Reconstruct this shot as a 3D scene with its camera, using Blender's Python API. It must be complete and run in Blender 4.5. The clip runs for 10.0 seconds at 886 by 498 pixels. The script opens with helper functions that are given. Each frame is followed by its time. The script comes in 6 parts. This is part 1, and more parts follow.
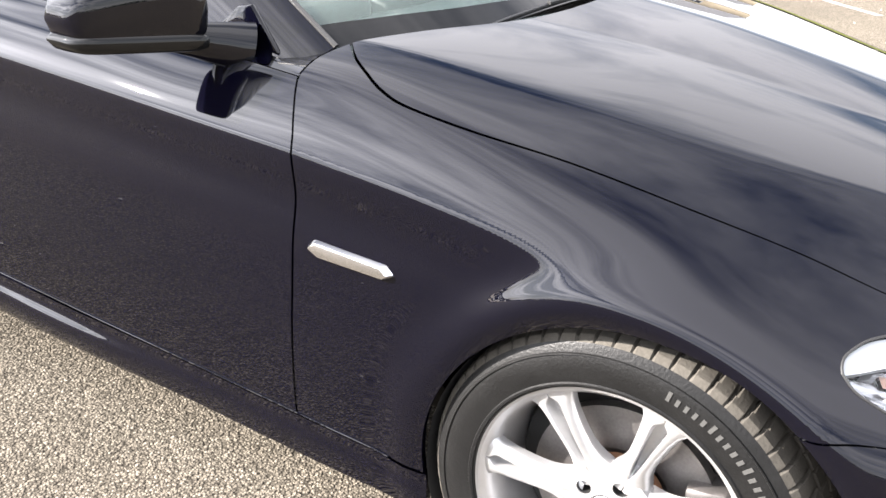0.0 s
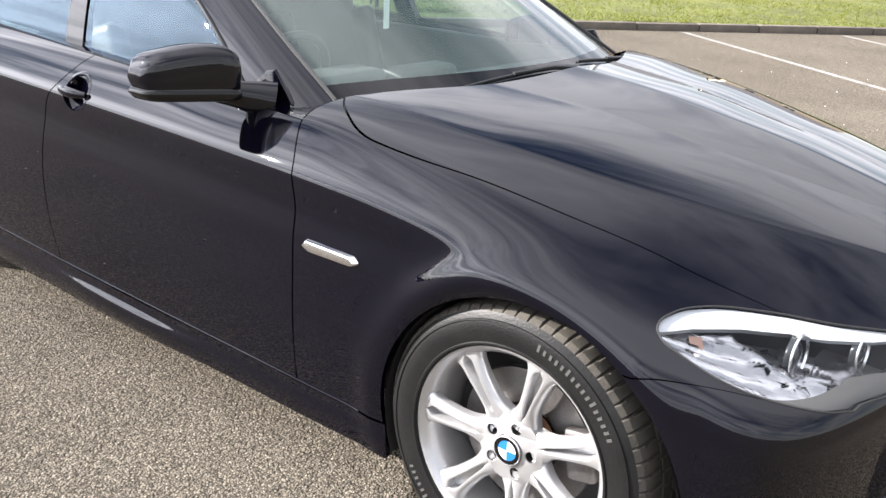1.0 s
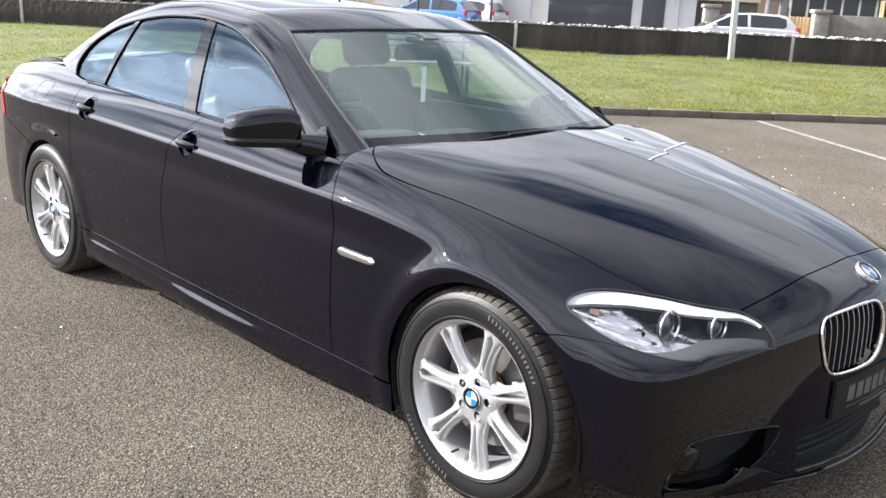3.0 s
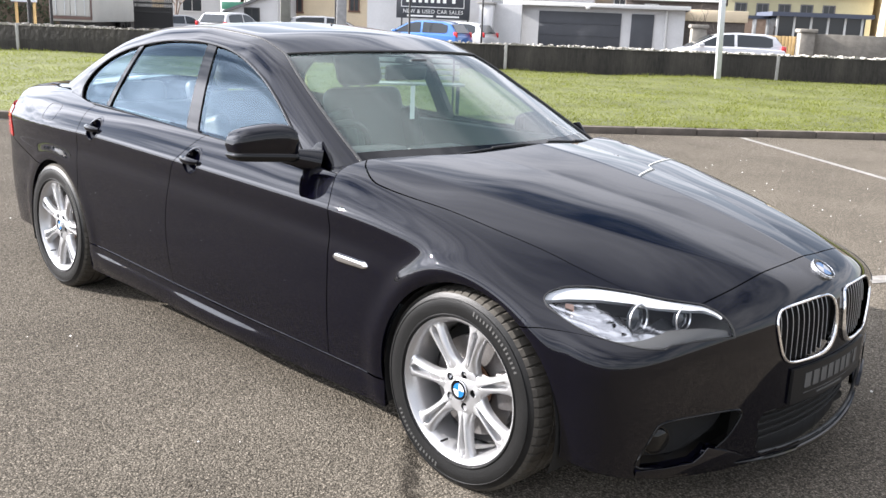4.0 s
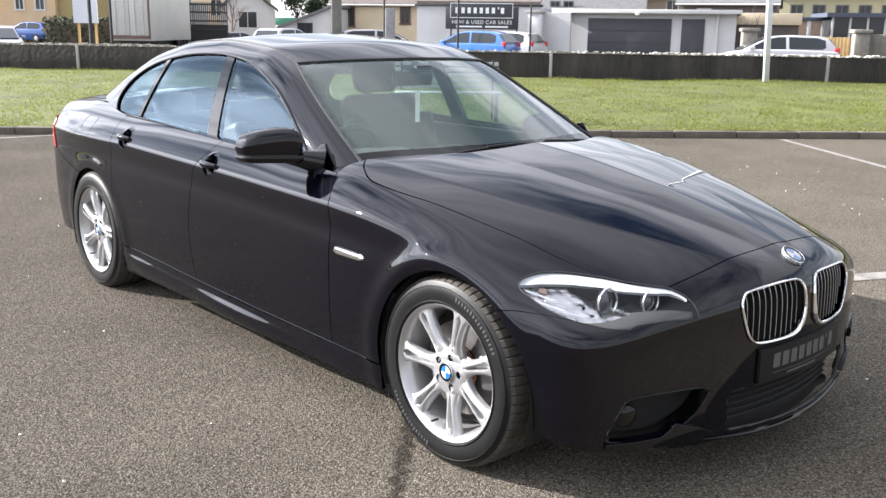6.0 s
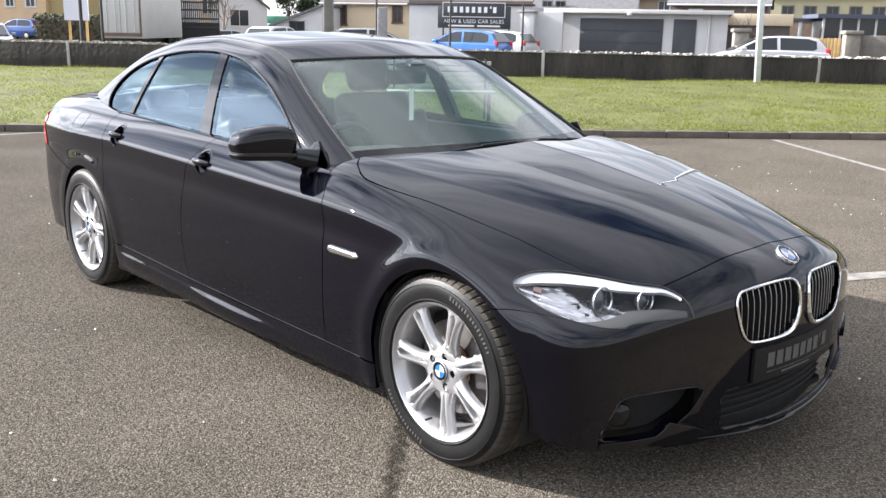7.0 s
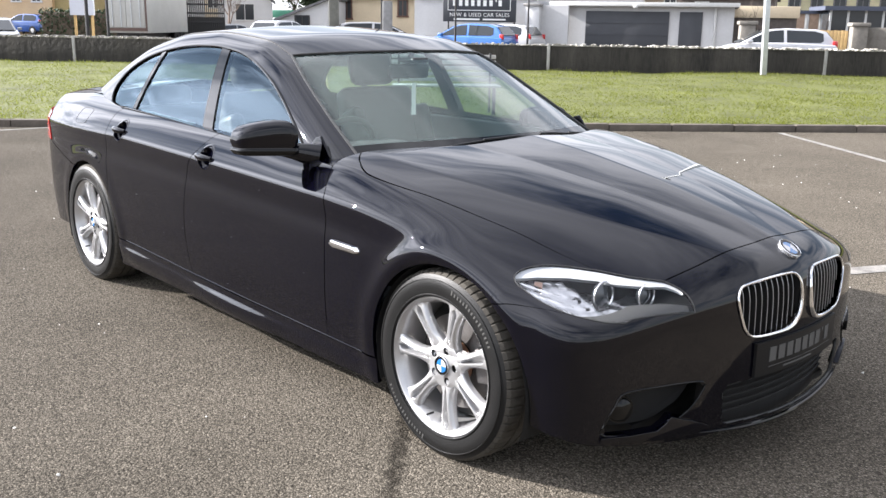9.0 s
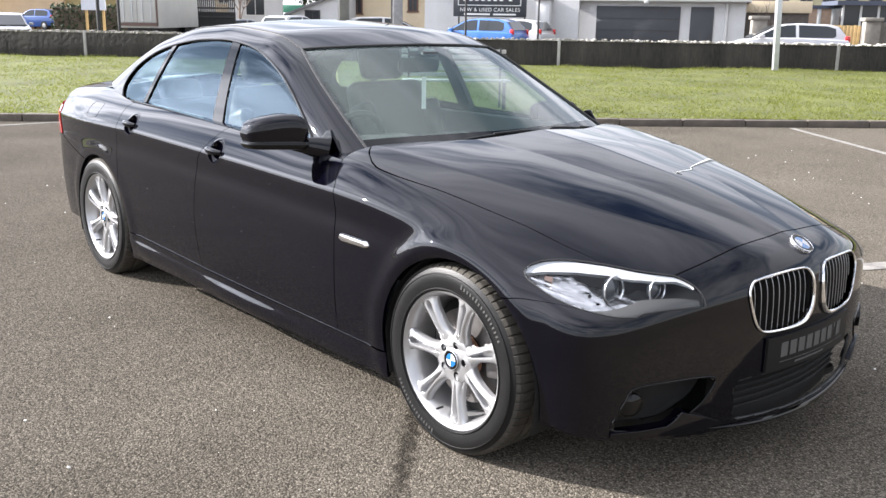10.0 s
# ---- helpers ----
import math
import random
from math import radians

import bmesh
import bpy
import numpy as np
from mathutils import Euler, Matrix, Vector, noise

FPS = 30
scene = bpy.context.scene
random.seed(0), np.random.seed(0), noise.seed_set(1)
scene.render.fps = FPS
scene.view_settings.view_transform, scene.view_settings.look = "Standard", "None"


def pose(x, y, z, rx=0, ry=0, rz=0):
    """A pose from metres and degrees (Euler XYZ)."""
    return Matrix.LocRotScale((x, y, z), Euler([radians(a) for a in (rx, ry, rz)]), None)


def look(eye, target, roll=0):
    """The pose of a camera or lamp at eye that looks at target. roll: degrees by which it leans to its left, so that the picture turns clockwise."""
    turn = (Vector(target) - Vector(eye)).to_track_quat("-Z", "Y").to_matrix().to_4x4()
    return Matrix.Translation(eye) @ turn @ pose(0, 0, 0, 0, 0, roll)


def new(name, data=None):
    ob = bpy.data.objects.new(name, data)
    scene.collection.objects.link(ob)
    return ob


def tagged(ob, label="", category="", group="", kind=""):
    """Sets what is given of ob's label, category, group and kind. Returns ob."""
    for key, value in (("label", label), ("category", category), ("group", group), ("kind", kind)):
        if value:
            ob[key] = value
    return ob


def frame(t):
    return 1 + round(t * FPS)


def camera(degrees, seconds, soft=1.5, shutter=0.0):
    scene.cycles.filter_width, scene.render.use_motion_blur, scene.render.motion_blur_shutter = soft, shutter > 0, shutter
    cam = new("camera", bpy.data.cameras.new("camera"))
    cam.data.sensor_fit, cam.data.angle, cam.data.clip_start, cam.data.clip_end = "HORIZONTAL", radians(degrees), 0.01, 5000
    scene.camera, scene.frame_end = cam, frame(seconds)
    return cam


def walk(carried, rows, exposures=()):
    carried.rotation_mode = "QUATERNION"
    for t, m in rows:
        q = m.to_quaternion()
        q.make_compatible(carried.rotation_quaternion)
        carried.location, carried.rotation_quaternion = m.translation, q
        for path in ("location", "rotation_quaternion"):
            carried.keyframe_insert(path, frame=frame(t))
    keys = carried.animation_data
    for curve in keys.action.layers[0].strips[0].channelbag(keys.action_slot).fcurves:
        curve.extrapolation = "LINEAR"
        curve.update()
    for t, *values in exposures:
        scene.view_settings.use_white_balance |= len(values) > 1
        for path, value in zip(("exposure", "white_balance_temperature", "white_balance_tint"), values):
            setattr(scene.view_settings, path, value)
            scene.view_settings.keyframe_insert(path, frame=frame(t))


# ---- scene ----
cam = camera(51.0, 10.0)
PATH = [
    (0, (0.345, -2.086, 1.366), (-0.559, -0.522, 0.508), 4.0),
    (0.5, (0.664, -2.218, 1.395), (-0.387, -0.692, 0.642), 2.7),
    (1, (0.937, -2.358, 1.418), (-0.216, -0.876, 0.729), 3.0),
    (1.5, (1.216, -2.391, 1.428), (-0.013, -0.963, 0.754), 3.3),
    (2, (1.39, -2.537, 1.433), (0.107, -1.129, 0.823), 3.0),
    (2.5, (1.546, -2.662, 1.453), (0.2, -1.294, 0.891), 2.7),
    (3.8, (1.882, -2.901, 1.469), (0.523, -1.514, 0.991), 2.7),
    (4, (1.893, -2.919, 1.469), (0.533, -1.533, 0.993), 2.3),
    (4.5, (1.979, -2.925, 1.474), (0.59, -1.566, 1.002), 1.9),
    (5, (2.119, -2.884, 1.476), (0.694, -1.562, 1.008), 1.4),
    (5.5, (2.213, -2.893, 1.468), (0.76, -1.596, 1.011), 0.7),
    (7, (2.195, -2.899, 1.455), (0.759, -1.584, 0.996), 1.1),
    (7.5, (2.196, -2.898, 1.458), (0.755, -1.588, 1.004), 0.9),
    (8, (2.198, -2.894, 1.455), (0.755, -1.589, 0.992), 0.7),
    (8.5, (2.207, -2.891, 1.456), (0.763, -1.588, 0.987), 0.6),
    (9, (2.205, -2.886, 1.458), (0.763, -1.583, 0.986), 0.9),
    (9.5, (2.203, -2.885, 1.454), (0.754, -1.591, 0.975), 0.9),
    (10, (2.2, -2.882, 1.452), (0.746, -1.596, 0.97), 0.9),
]
walk(cam, [(t, look(eye, target, roll)) for t, eye, target, roll in PATH],
     [(0, 2.78, 6640, 10), (.5, 2.46, 6580, 10), (1, 2.17, 6500, 10), (1.5, 2.0, 6390, 10), (2, 1.93, 6340, 10), (2.5, 1.93, 6330, 10), (4, 1.92, 6320, 10), (5.5, 1.80, 6320, 10), (7.5, 1.79, 6320, 10), (10, 1.83, 6320, 10)])

# ---- light ----
SUN = Vector((-.725, -.546, .42)).normalized()
scene.view_settings.exposure = 0.0
world = bpy.data.worlds.new("sky")
scene.world = world
world.use_nodes = True
wn, wl = world.node_tree.nodes, world.node_tree.links
wn.clear()
w_out = wn.new("ShaderNodeOutputWorld")
w_bg = wn.new("ShaderNodeBackground")
w_sky = wn.new("ShaderNodeTexSky")
w_sky.sky_type, w_sky.sun_disc = "NISHITA", False
w_sky.sun_elevation = math.asin(SUN.z)
w_sky.sun_rotation = math.atan2(SUN.x, SUN.y)
w_sky.air_density, w_sky.dust_density, w_sky.ozone_density = 1.0, .15, 1.5
w_geo = wn.new("ShaderNodeTexCoord")
w_sep = wn.new("ShaderNodeSeparateXYZ")
wl.new(w_geo.outputs["Generated"], w_sep.inputs[0])
# cloud layer: the sky's direction laid out on a flat ceiling of cloud
w_h = wn.new("ShaderNodeMath")
w_h.operation = "MAXIMUM"
w_h.inputs[1].default_value = 0.0
wl.new(w_sep.outputs[2], w_h.inputs[0])
w_h2 = wn.new("ShaderNodeMath")
w_h2.inputs[1].default_value = 0.12
wl.new(w_h.outputs[0], w_h2.inputs[0])
w_div = wn.new("ShaderNodeVectorMath")
w_div.operation = "DIVIDE"
wl.new(w_geo.outputs["Generated"], w_div.inputs[0])
w_cmb = wn.new("ShaderNodeCombineXYZ")
for k in range(3):
    wl.new(w_h2.outputs[0], w_cmb.inputs[k])
wl.new(w_cmb.outputs[0], w_div.inputs[1])
w_map = wn.new("ShaderNodeMapping")
w_map.inputs["Scale"].default_value = (.75, 1.9, 0)
w_map.inputs["Rotation"].default_value = (0, 0, .5)
w_map.inputs["Location"].default_value = (7.9, .3, 0)
wl.new(w_div.outputs[0], w_map.inputs[0])
w_noise = wn.new("ShaderNodeTexNoise")
w_noise.inputs["Scale"].default_value, w_noise.inputs["Detail"].default_value = 1.0, 7
w_noise.inputs["Roughness"].default_value, w_noise.inputs["Distortion"].default_value = .58, .6
wl.new(w_map.outputs[0], w_noise.inputs["Vector"])
w_ramp = wn.new("ShaderNodeValToRGB")
w_ramp.color_ramp.elements[0].position, w_ramp.color_ramp.elements[1].position = .33, .60
wl.new(w_noise.outputs["Fac"], w_ramp.inputs[0])
w_mix = wn.new("ShaderNodeMixRGB")
# clouds towards the sun pass more of its light
w_dot = wn.new("ShaderNodeVectorMath")
w_dot.operation = "DOT_PRODUCT"
w_dot.inputs[1].default_value = SUN
wl.new(w_geo.outputs["Generated"], w_dot.inputs[0])
w_ph = wn.new("ShaderNodeMath")
w_ph.operation = "MULTIPLY_ADD"
w_ph.inputs[1].default_value, w_ph.inputs[2].default_value = -2 * .5, 1 + .5 ** 2
wl.new(w_dot.outputs["Value"], w_ph.inputs[0])
w_ph2 = wn.new("ShaderNodeMath")
w_ph2.operation, w_ph2.inputs[1].default_value = "POWER", -1.5
wl.new(w_ph.outputs[0], w_ph2.inputs[0])
w_lit = wn.new("ShaderNodeMath")
w_lit.operation = "MULTIPLY_ADD"
w_lit.inputs[1].default_value, w_lit.inputs[2].default_value = 5.2, 7.0
wl.new(w_ph2.outputs[0], w_lit.inputs[0])
w_col = wn.new("ShaderNodeVectorMath")
w_col.operation = "SCALE"
w_col.inputs[0].default_value = (.96, .962, 1.035)
wl.new(w_lit.outputs[0], w_col.inputs["Scale"])
wl.new(w_col.outputs[0], w_mix.inputs[2])
# a thin veil of cloud low over the horizon
w_low = wn.new("ShaderNodeMath")
w_low.operation, w_low.inputs[1].default_value = "MULTIPLY_ADD", .34
wl.new(w_noise.outputs["Fac"], w_low.inputs[0])
wl.new(w_h.outputs[0], w_low.inputs[2])
w_veil = wn.new("ShaderNodeMapRange")
w_veil.inputs[1].default_value, w_veil.inputs[2].default_value = .36, .56
w_veil.inputs[3].default_value, w_veil.inputs[4].default_value = .4, 0
wl.new(w_low.outputs[0], w_veil.inputs[0])
w_max = wn.new("ShaderNodeMath")
w_max.operation = "MAXIMUM"
wl.new(w_veil.outputs[0], w_max.inputs[0])
# the cloud thins out overhead
w_thin = wn.new("ShaderNodeMapRange")
w_thin.inputs[1].default_value, w_thin.inputs[2].default_value = .72, .97
w_thin.inputs[3].default_value, w_thin.inputs[4].default_value = 1.0, .9
wl.new(w_h.outputs[0], w_thin.inputs[0])
w_cover = wn.new("ShaderNodeMath")
w_cover.operation = "MULTIPLY"
wl.new(w_ramp.outputs[0], w_cover.inputs[0])
wl.new(w_thin.outputs[0], w_cover.inputs[1])
wl.new(w_cover.outputs[0], w_max.inputs[1])
wl.new(w_max.outputs[0], w_mix.inputs[0])
w_dim = wn.new("ShaderNodeVectorMath")
w_dim.operation = "SCALE"
w_dim.inputs["Scale"].default_value = .75
wl.new(w_sky.outputs[0], w_dim.inputs[0])
wl.new(w_dim.outputs[0], w_mix.inputs[1])
wl.new(w_mix.outputs[0], w_bg.inputs[0])
w_bg.inputs[1].default_value = .052
wl.new(w_bg.outputs[0], w_out.inputs[0])
lamp = bpy.data.lights.new("sun", "SUN")
lamp.energy, lamp.angle, lamp.color = 5.0, radians(.55), (1, .94, .895)
new("sun", lamp).matrix_world = look((0, 0, 30), Vector((0, 0, 30)) - SUN)

# ---- materials ----


def shader(name, colour, rough=.5, metal=0.0, coat=0.0, spec=.5, vary=0.0, scale=8.0, bump=0.0, bump_scale=60.0, random_tint=0.0, coat_ior=1.43):
    """A principled material with mottling at two scales and a fine relief."""
    m = bpy.data.materials.new(name)
    m.use_nodes = True
    n, l = m.node_tree.nodes, m.node_tree.links
    b = n["Principled BSDF"]
    b.inputs["Base Color"].default_value = (*colour, 1)
    b.inputs["Roughness"].default_value, b.inputs["Metallic"].default_value = rough, metal
    b.inputs["Coat Weight"].default_value, b.inputs["Coat Roughness"].default_value = coat, .012
    b.inputs["Coat IOR"].default_value = coat_ior
    b.inputs["Specular IOR Level"].default_value = spec
    co = n.new("ShaderNodeTexCoord")
    if vary:
        big, fine, add, mix = (n.new("ShaderNodeTexNoise"), n.new("ShaderNodeTexNoise"), n.new("ShaderNodeMath"), n.new("ShaderNodeMixRGB"))
        big.inputs["Scale"].default_value, big.inputs["Detail"].default_value = scale, 4
        fine.inputs["Scale"].default_value, fine.inputs["Detail"].default_value = scale * 9, 3
        l.new(co.outputs["Object"], big.inputs[0])
        l.new(co.outputs["Object"], fine.inputs[0])
        add.operation = "MULTIPLY_ADD"
        add.inputs[1].default_value = .6
        l.new(fine.outputs["Fac"], add.inputs[0])
        l.new(big.outputs["Fac"], add.inputs[2])
        rm = n.new("ShaderNodeMapRange")
        rm.inputs[1].default_value, rm.inputs[2].default_value = .5, 1.1
        l.new(add.outputs[0], rm.inputs[0])
        mix.inputs[1].default_value = (*[c * (1 - vary) for c in colour], 1)
        mix.inputs[2].default_value = (*[min(1, c * (1 + vary)) for c in colour], 1)
        l.new(rm.outputs[0], mix.inputs[0])
        last = mix.outputs[0]
        if random_tint:
            info, hsv, rr = n.new("ShaderNodeObjectInfo"), n.new("ShaderNodeHueSaturation"), n.new("ShaderNodeMapRange")
            rr.inputs[3].default_value, rr.inputs[4].default_value = 1 - random_tint, 1 + random_tint
            l.new(info.outputs["Random"], rr.inputs[0])
            l.new(rr.outputs[0], hsv.inputs["Value"])
            l.new(last, hsv.inputs["Color"])
            last = hsv.outputs[0]
        l.new(last, b.inputs["Base Color"])
    if bump:
        nz, bp = n.new("ShaderNodeTexNoise"), n.new("ShaderNodeBump")
        nz.inputs["Scale"].default_value, nz.inputs["Detail"].default_value = bump_scale, 4
        l.new(co.outputs["Object"], nz.inputs[0])
        bp.inputs["Strength"].default_value, bp.inputs["Distance"].default_value = 1.0, bump
        l.new(nz.outputs["Fac"], bp.inputs["Height"])
        l.new(bp.outputs[0], b.inputs["Normal"])
    return m


def glass(name, tint, ior=1.5, haze=0.0, haze_colour=(.5, .55, .5), sheen=(1, 1, 1)):
    """Clear pane: what lies behind it, tinted, with a sharp reflection over it and a painted-in haze of reflected sky.
    """
    m = bpy.data.materials.new(name)
    m.use_nodes = True
    n, l = m.node_tree.nodes, m.node_tree.links
    n.remove(n["Principled BSDF"])
    out = n["Material Output"]
    tr, gl, mx, lw = n.new("ShaderNodeBsdfTransparent"), n.new("ShaderNodeBsdfGlossy"), n.new("ShaderNodeMixShader"), n.new("ShaderNodeLayerWeight")
    power, fr = n.new("ShaderNodeMath"), n.new("ShaderNodeMath")
    power.operation, power.inputs[1].default_value = "POWER", 5.0
    lw.inputs[0].default_value = .5
    base = ((ior - 1) / (ior + 1)) ** 2
    fr.operation, fr.inputs[1].default_value, fr.inputs[2].default_value = "MULTIPLY_ADD", 1 - base, base
    l.new(lw.outputs["Facing"], power.inputs[0])
    l.new(power.outputs[0], fr.inputs[0])
    tr.inputs[0].default_value = (*tint, 1)
    gl.inputs["Roughness"].default_value = .0
    gl.inputs["Color"].default_value = (*sheen, 1)
    df, mx2 = n.new("ShaderNodeBsdfDiffuse"), n.new("ShaderNodeMixShader")
    df.inputs[0].default_value = (*haze_colour, 1)
    mx2.inputs[0].default_value = haze
    l.new(tr.outputs[0], mx2.inputs[1])
    l.new(df.outputs[0], mx2.inputs[2])
    l.new(fr.outputs[0], mx.inputs[0])
    l.new(mx2.outputs[0], mx.inputs[1])
    l.new(gl.outputs[0], mx.inputs[2])
    l.new(mx.outputs[0], out.inputs[0])
    return m


def asphalt_material():
    m = bpy.data.materials.new("asphalt")
    m.use_nodes = True
    n, l = m.node_tree.nodes, m.node_tree.links
    b = n["Principled BSDF"]
    b.inputs["Roughness"].default_value = .9
    b.inputs["Diffuse Roughness"].default_value = .5
    b.inputs["Specular IOR Level"].default_value = .03
    co = n.new("ShaderNodeTexCoord")
    chips = n.new("ShaderNodeTexVoronoi")
    chips.inputs["Scale"].default_value = 160
    cells = n.new("ShaderNodeTexVoronoi")
    cells.inputs["Scale"].default_value = 160
    rough = n.new("ShaderNodeTexNoise")
    rough.inputs["Scale"].default_value, rough.inputs["Detail"].default_value = 75, 5
    patch = n.new("ShaderNodeTexNoise")
    patch.inputs["Scale"].default_value, patch.inputs["Detail"].default_value = .7, 5
    for t in (chips, cells, rough, patch):
        l.new(co.outputs["Object"], t.inputs["Vector"])
    sep = n.new("ShaderNodeSeparateColor")
    l.new(chips.outputs["Color"], sep.inputs[0])
    cr = n.new("ShaderNodeValToRGB")
    e = cr.color_ramp.elements
    e[0].position, e[0].color = 0, (.068, .060, .049, 1)
    e[1].position, e[1].color = 1, (.275, .241, .194, 1)
    k = e.new(.55)
    k.color = (.150, .132, .106, 1)
    k = e.new(.88)
    k.color = (.192, .169, .137, 1)
    l.new(sep.outputs[0], cr.inputs[0])
    pr = n.new("ShaderNodeMapRange")
    pr.inputs[1].default_value, pr.inputs[2].default_value = .3, .7
    pr.inputs[3].default_value, pr.inputs[4].default_value = .82, 1.15
    l.new(patch.outputs["Fac"], pr.inputs[0])
    gap = n.new("ShaderNodeMapRange")
    gap.inputs[1].default_value, gap.inputs[2].default_value = .35, .62
    gap.inputs[3].default_value, gap.inputs[4].default_value = .70, 1.12
    l.new(rough.outputs["Fac"], gap.inputs[0])
    joint = n.new("ShaderNodeMapRange")
    joint.inputs[1].default_value, joint.inputs[2].default_value = .28, .66
    joint.inputs[3].default_value, joint.inputs[4].default_value = 1.16, .56
    l.new(chips.outputs["Distance"], joint.inputs[0])
    pj = n.new("ShaderNodeMath")
    pj.operation = "MULTIPLY"
    l.new(pr.outputs[0], pj.inputs[0])
    l.new(joint.outputs[0], pj.inputs[1])
    mu = n.new("ShaderNodeMath")
    mu.operation = "MULTIPLY"
    l.new(pj.outputs[0], mu.inputs[0])
    l.new(gap.outputs[0], mu.inputs[1])
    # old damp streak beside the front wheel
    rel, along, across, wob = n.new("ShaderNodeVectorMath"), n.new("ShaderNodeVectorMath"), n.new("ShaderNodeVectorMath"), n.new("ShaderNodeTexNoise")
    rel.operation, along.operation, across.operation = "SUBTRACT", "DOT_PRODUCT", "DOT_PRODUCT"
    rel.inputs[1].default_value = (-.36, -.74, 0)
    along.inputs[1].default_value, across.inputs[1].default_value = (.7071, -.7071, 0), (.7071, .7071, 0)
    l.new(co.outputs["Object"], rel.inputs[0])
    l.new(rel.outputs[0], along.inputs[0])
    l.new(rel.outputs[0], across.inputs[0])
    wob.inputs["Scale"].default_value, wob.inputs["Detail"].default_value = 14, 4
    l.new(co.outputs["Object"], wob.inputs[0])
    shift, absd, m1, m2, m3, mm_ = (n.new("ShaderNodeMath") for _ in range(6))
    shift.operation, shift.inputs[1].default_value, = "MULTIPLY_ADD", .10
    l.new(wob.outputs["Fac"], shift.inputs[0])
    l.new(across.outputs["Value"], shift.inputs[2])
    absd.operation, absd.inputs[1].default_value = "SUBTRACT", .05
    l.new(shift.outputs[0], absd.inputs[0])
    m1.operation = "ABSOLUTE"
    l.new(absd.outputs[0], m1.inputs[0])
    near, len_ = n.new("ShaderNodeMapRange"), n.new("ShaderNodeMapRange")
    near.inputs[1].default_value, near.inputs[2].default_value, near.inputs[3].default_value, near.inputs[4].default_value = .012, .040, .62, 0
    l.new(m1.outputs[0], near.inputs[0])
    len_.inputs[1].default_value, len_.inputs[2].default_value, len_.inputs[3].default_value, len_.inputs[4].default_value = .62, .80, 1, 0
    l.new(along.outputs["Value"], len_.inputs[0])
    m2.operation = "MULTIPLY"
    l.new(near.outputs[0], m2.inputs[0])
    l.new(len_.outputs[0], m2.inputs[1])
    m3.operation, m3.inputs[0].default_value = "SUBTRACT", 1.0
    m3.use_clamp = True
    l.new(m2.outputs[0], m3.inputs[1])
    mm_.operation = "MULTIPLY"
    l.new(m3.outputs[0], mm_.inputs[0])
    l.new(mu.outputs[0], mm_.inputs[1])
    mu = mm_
    hs = n.new("ShaderNodeHueSaturation")
    l.new(mu.outputs[0], hs.inputs["Value"])
    l.new(cr.outputs[0], hs.inputs["Color"])
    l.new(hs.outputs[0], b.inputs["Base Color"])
    hsum = n.new("ShaderNodeMath")
    hsum.operation = "MULTIPLY_ADD"
    hsum.inputs[1].default_value = -.9
    l.new(chips.outputs["Distance"], hsum.inputs[0])
    l.new(rough.outputs["Fac"], hsum.inputs[2])
    bp = n.new("ShaderNodeBump")
    bp.inputs["Strength"].default_value, bp.inputs["Distance"].default_value = 1.0, .0042
    l.new(hsum.outputs[0], bp.inputs["Height"])
    l.new(bp.outputs[0], b.inputs["Normal"])
    return m


PAINT = shader("black_paint", (.001, .001, .003), .5, 0, 1.0, .0, coat_ior=1.44)
GLOSS_BLACK = shader("gloss_black_trim", (.004, .004, .004), .5, 0, .8, .0)
RUBBER = shader("tyre_rubber", (.006, .006, .006), .45, spec=.22, vary=.3, scale=20, bump=.0008, bump_scale=220)
TREAD = shader("dusty_tread", (.060, .055, .047), .85, spec=.15, vary=.25, scale=25, bump=.0008, bump_scale=200)
PLASTIC = shader("black_plastic", (.014, .014, .014), .45, bump=.0005, bump_scale=400)
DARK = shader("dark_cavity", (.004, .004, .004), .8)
ALLOY = shader("silver_alloy_paint", (.45, .45, .455), .33, .7, .4, vary=.05, scale=14)
CHROME = shader("chrome", (.85, .85, .86), .08, 1.0)
SATIN = shader("satin_silver", (.75, .75, .76), .25, .9)
STEEL = shader("brake_steel", (.20, .19, .185), .5, 1.0, vary=.25, scale=20)
RUST = shader("rusty_iron", (.18, .09, .05), .7, .3, vary=.4, scale=30)
# sheen puts a bluer, dimmer sky reflection into the side panes' colour
WINDOW = glass("window_glass", (.50, .60, .60), 1.7, .0, sheen=(.53, .68, .82))
# diffuse grey-green film paints the veil of reflected sky onto the screen
SCREEN = glass("windscreen_glass", (.74, .86, .82), 1.55, .085, (.40, .53, .48))
LENS = glass("lamp_lens", (.95, .96, .97), 1.45, .0)
LEATHER = shader("dark_leather", (.03, .028, .026), .5, vary=.2, scale=12, bump=.001, bump_scale=120)
CABIN_GREY = shader("cabin_plastic", (.035, .035, .036), .6, vary=.1)
HEADLINER = shader("grey_headliner", (.35, .34, .32), .9, vary=.06)
RED_LENS = shader("red_lens", (.45, .012, .012), .12, 0, 1.0)
BLUE = shader("roundel_blue", (.012, .11, .30), .2, 0, 1.0)
WHITE_EN = shader("roundel_white", (.42, .42, .43), .2, 0, 1.0)
ASPHALT = asphalt_material()
LINE = shader("worn_white_line", (0.182, 0.172, 0.156), .8, vary=.55, scale=9, bump=.002, bump_scale=90)

# ---- kit ----


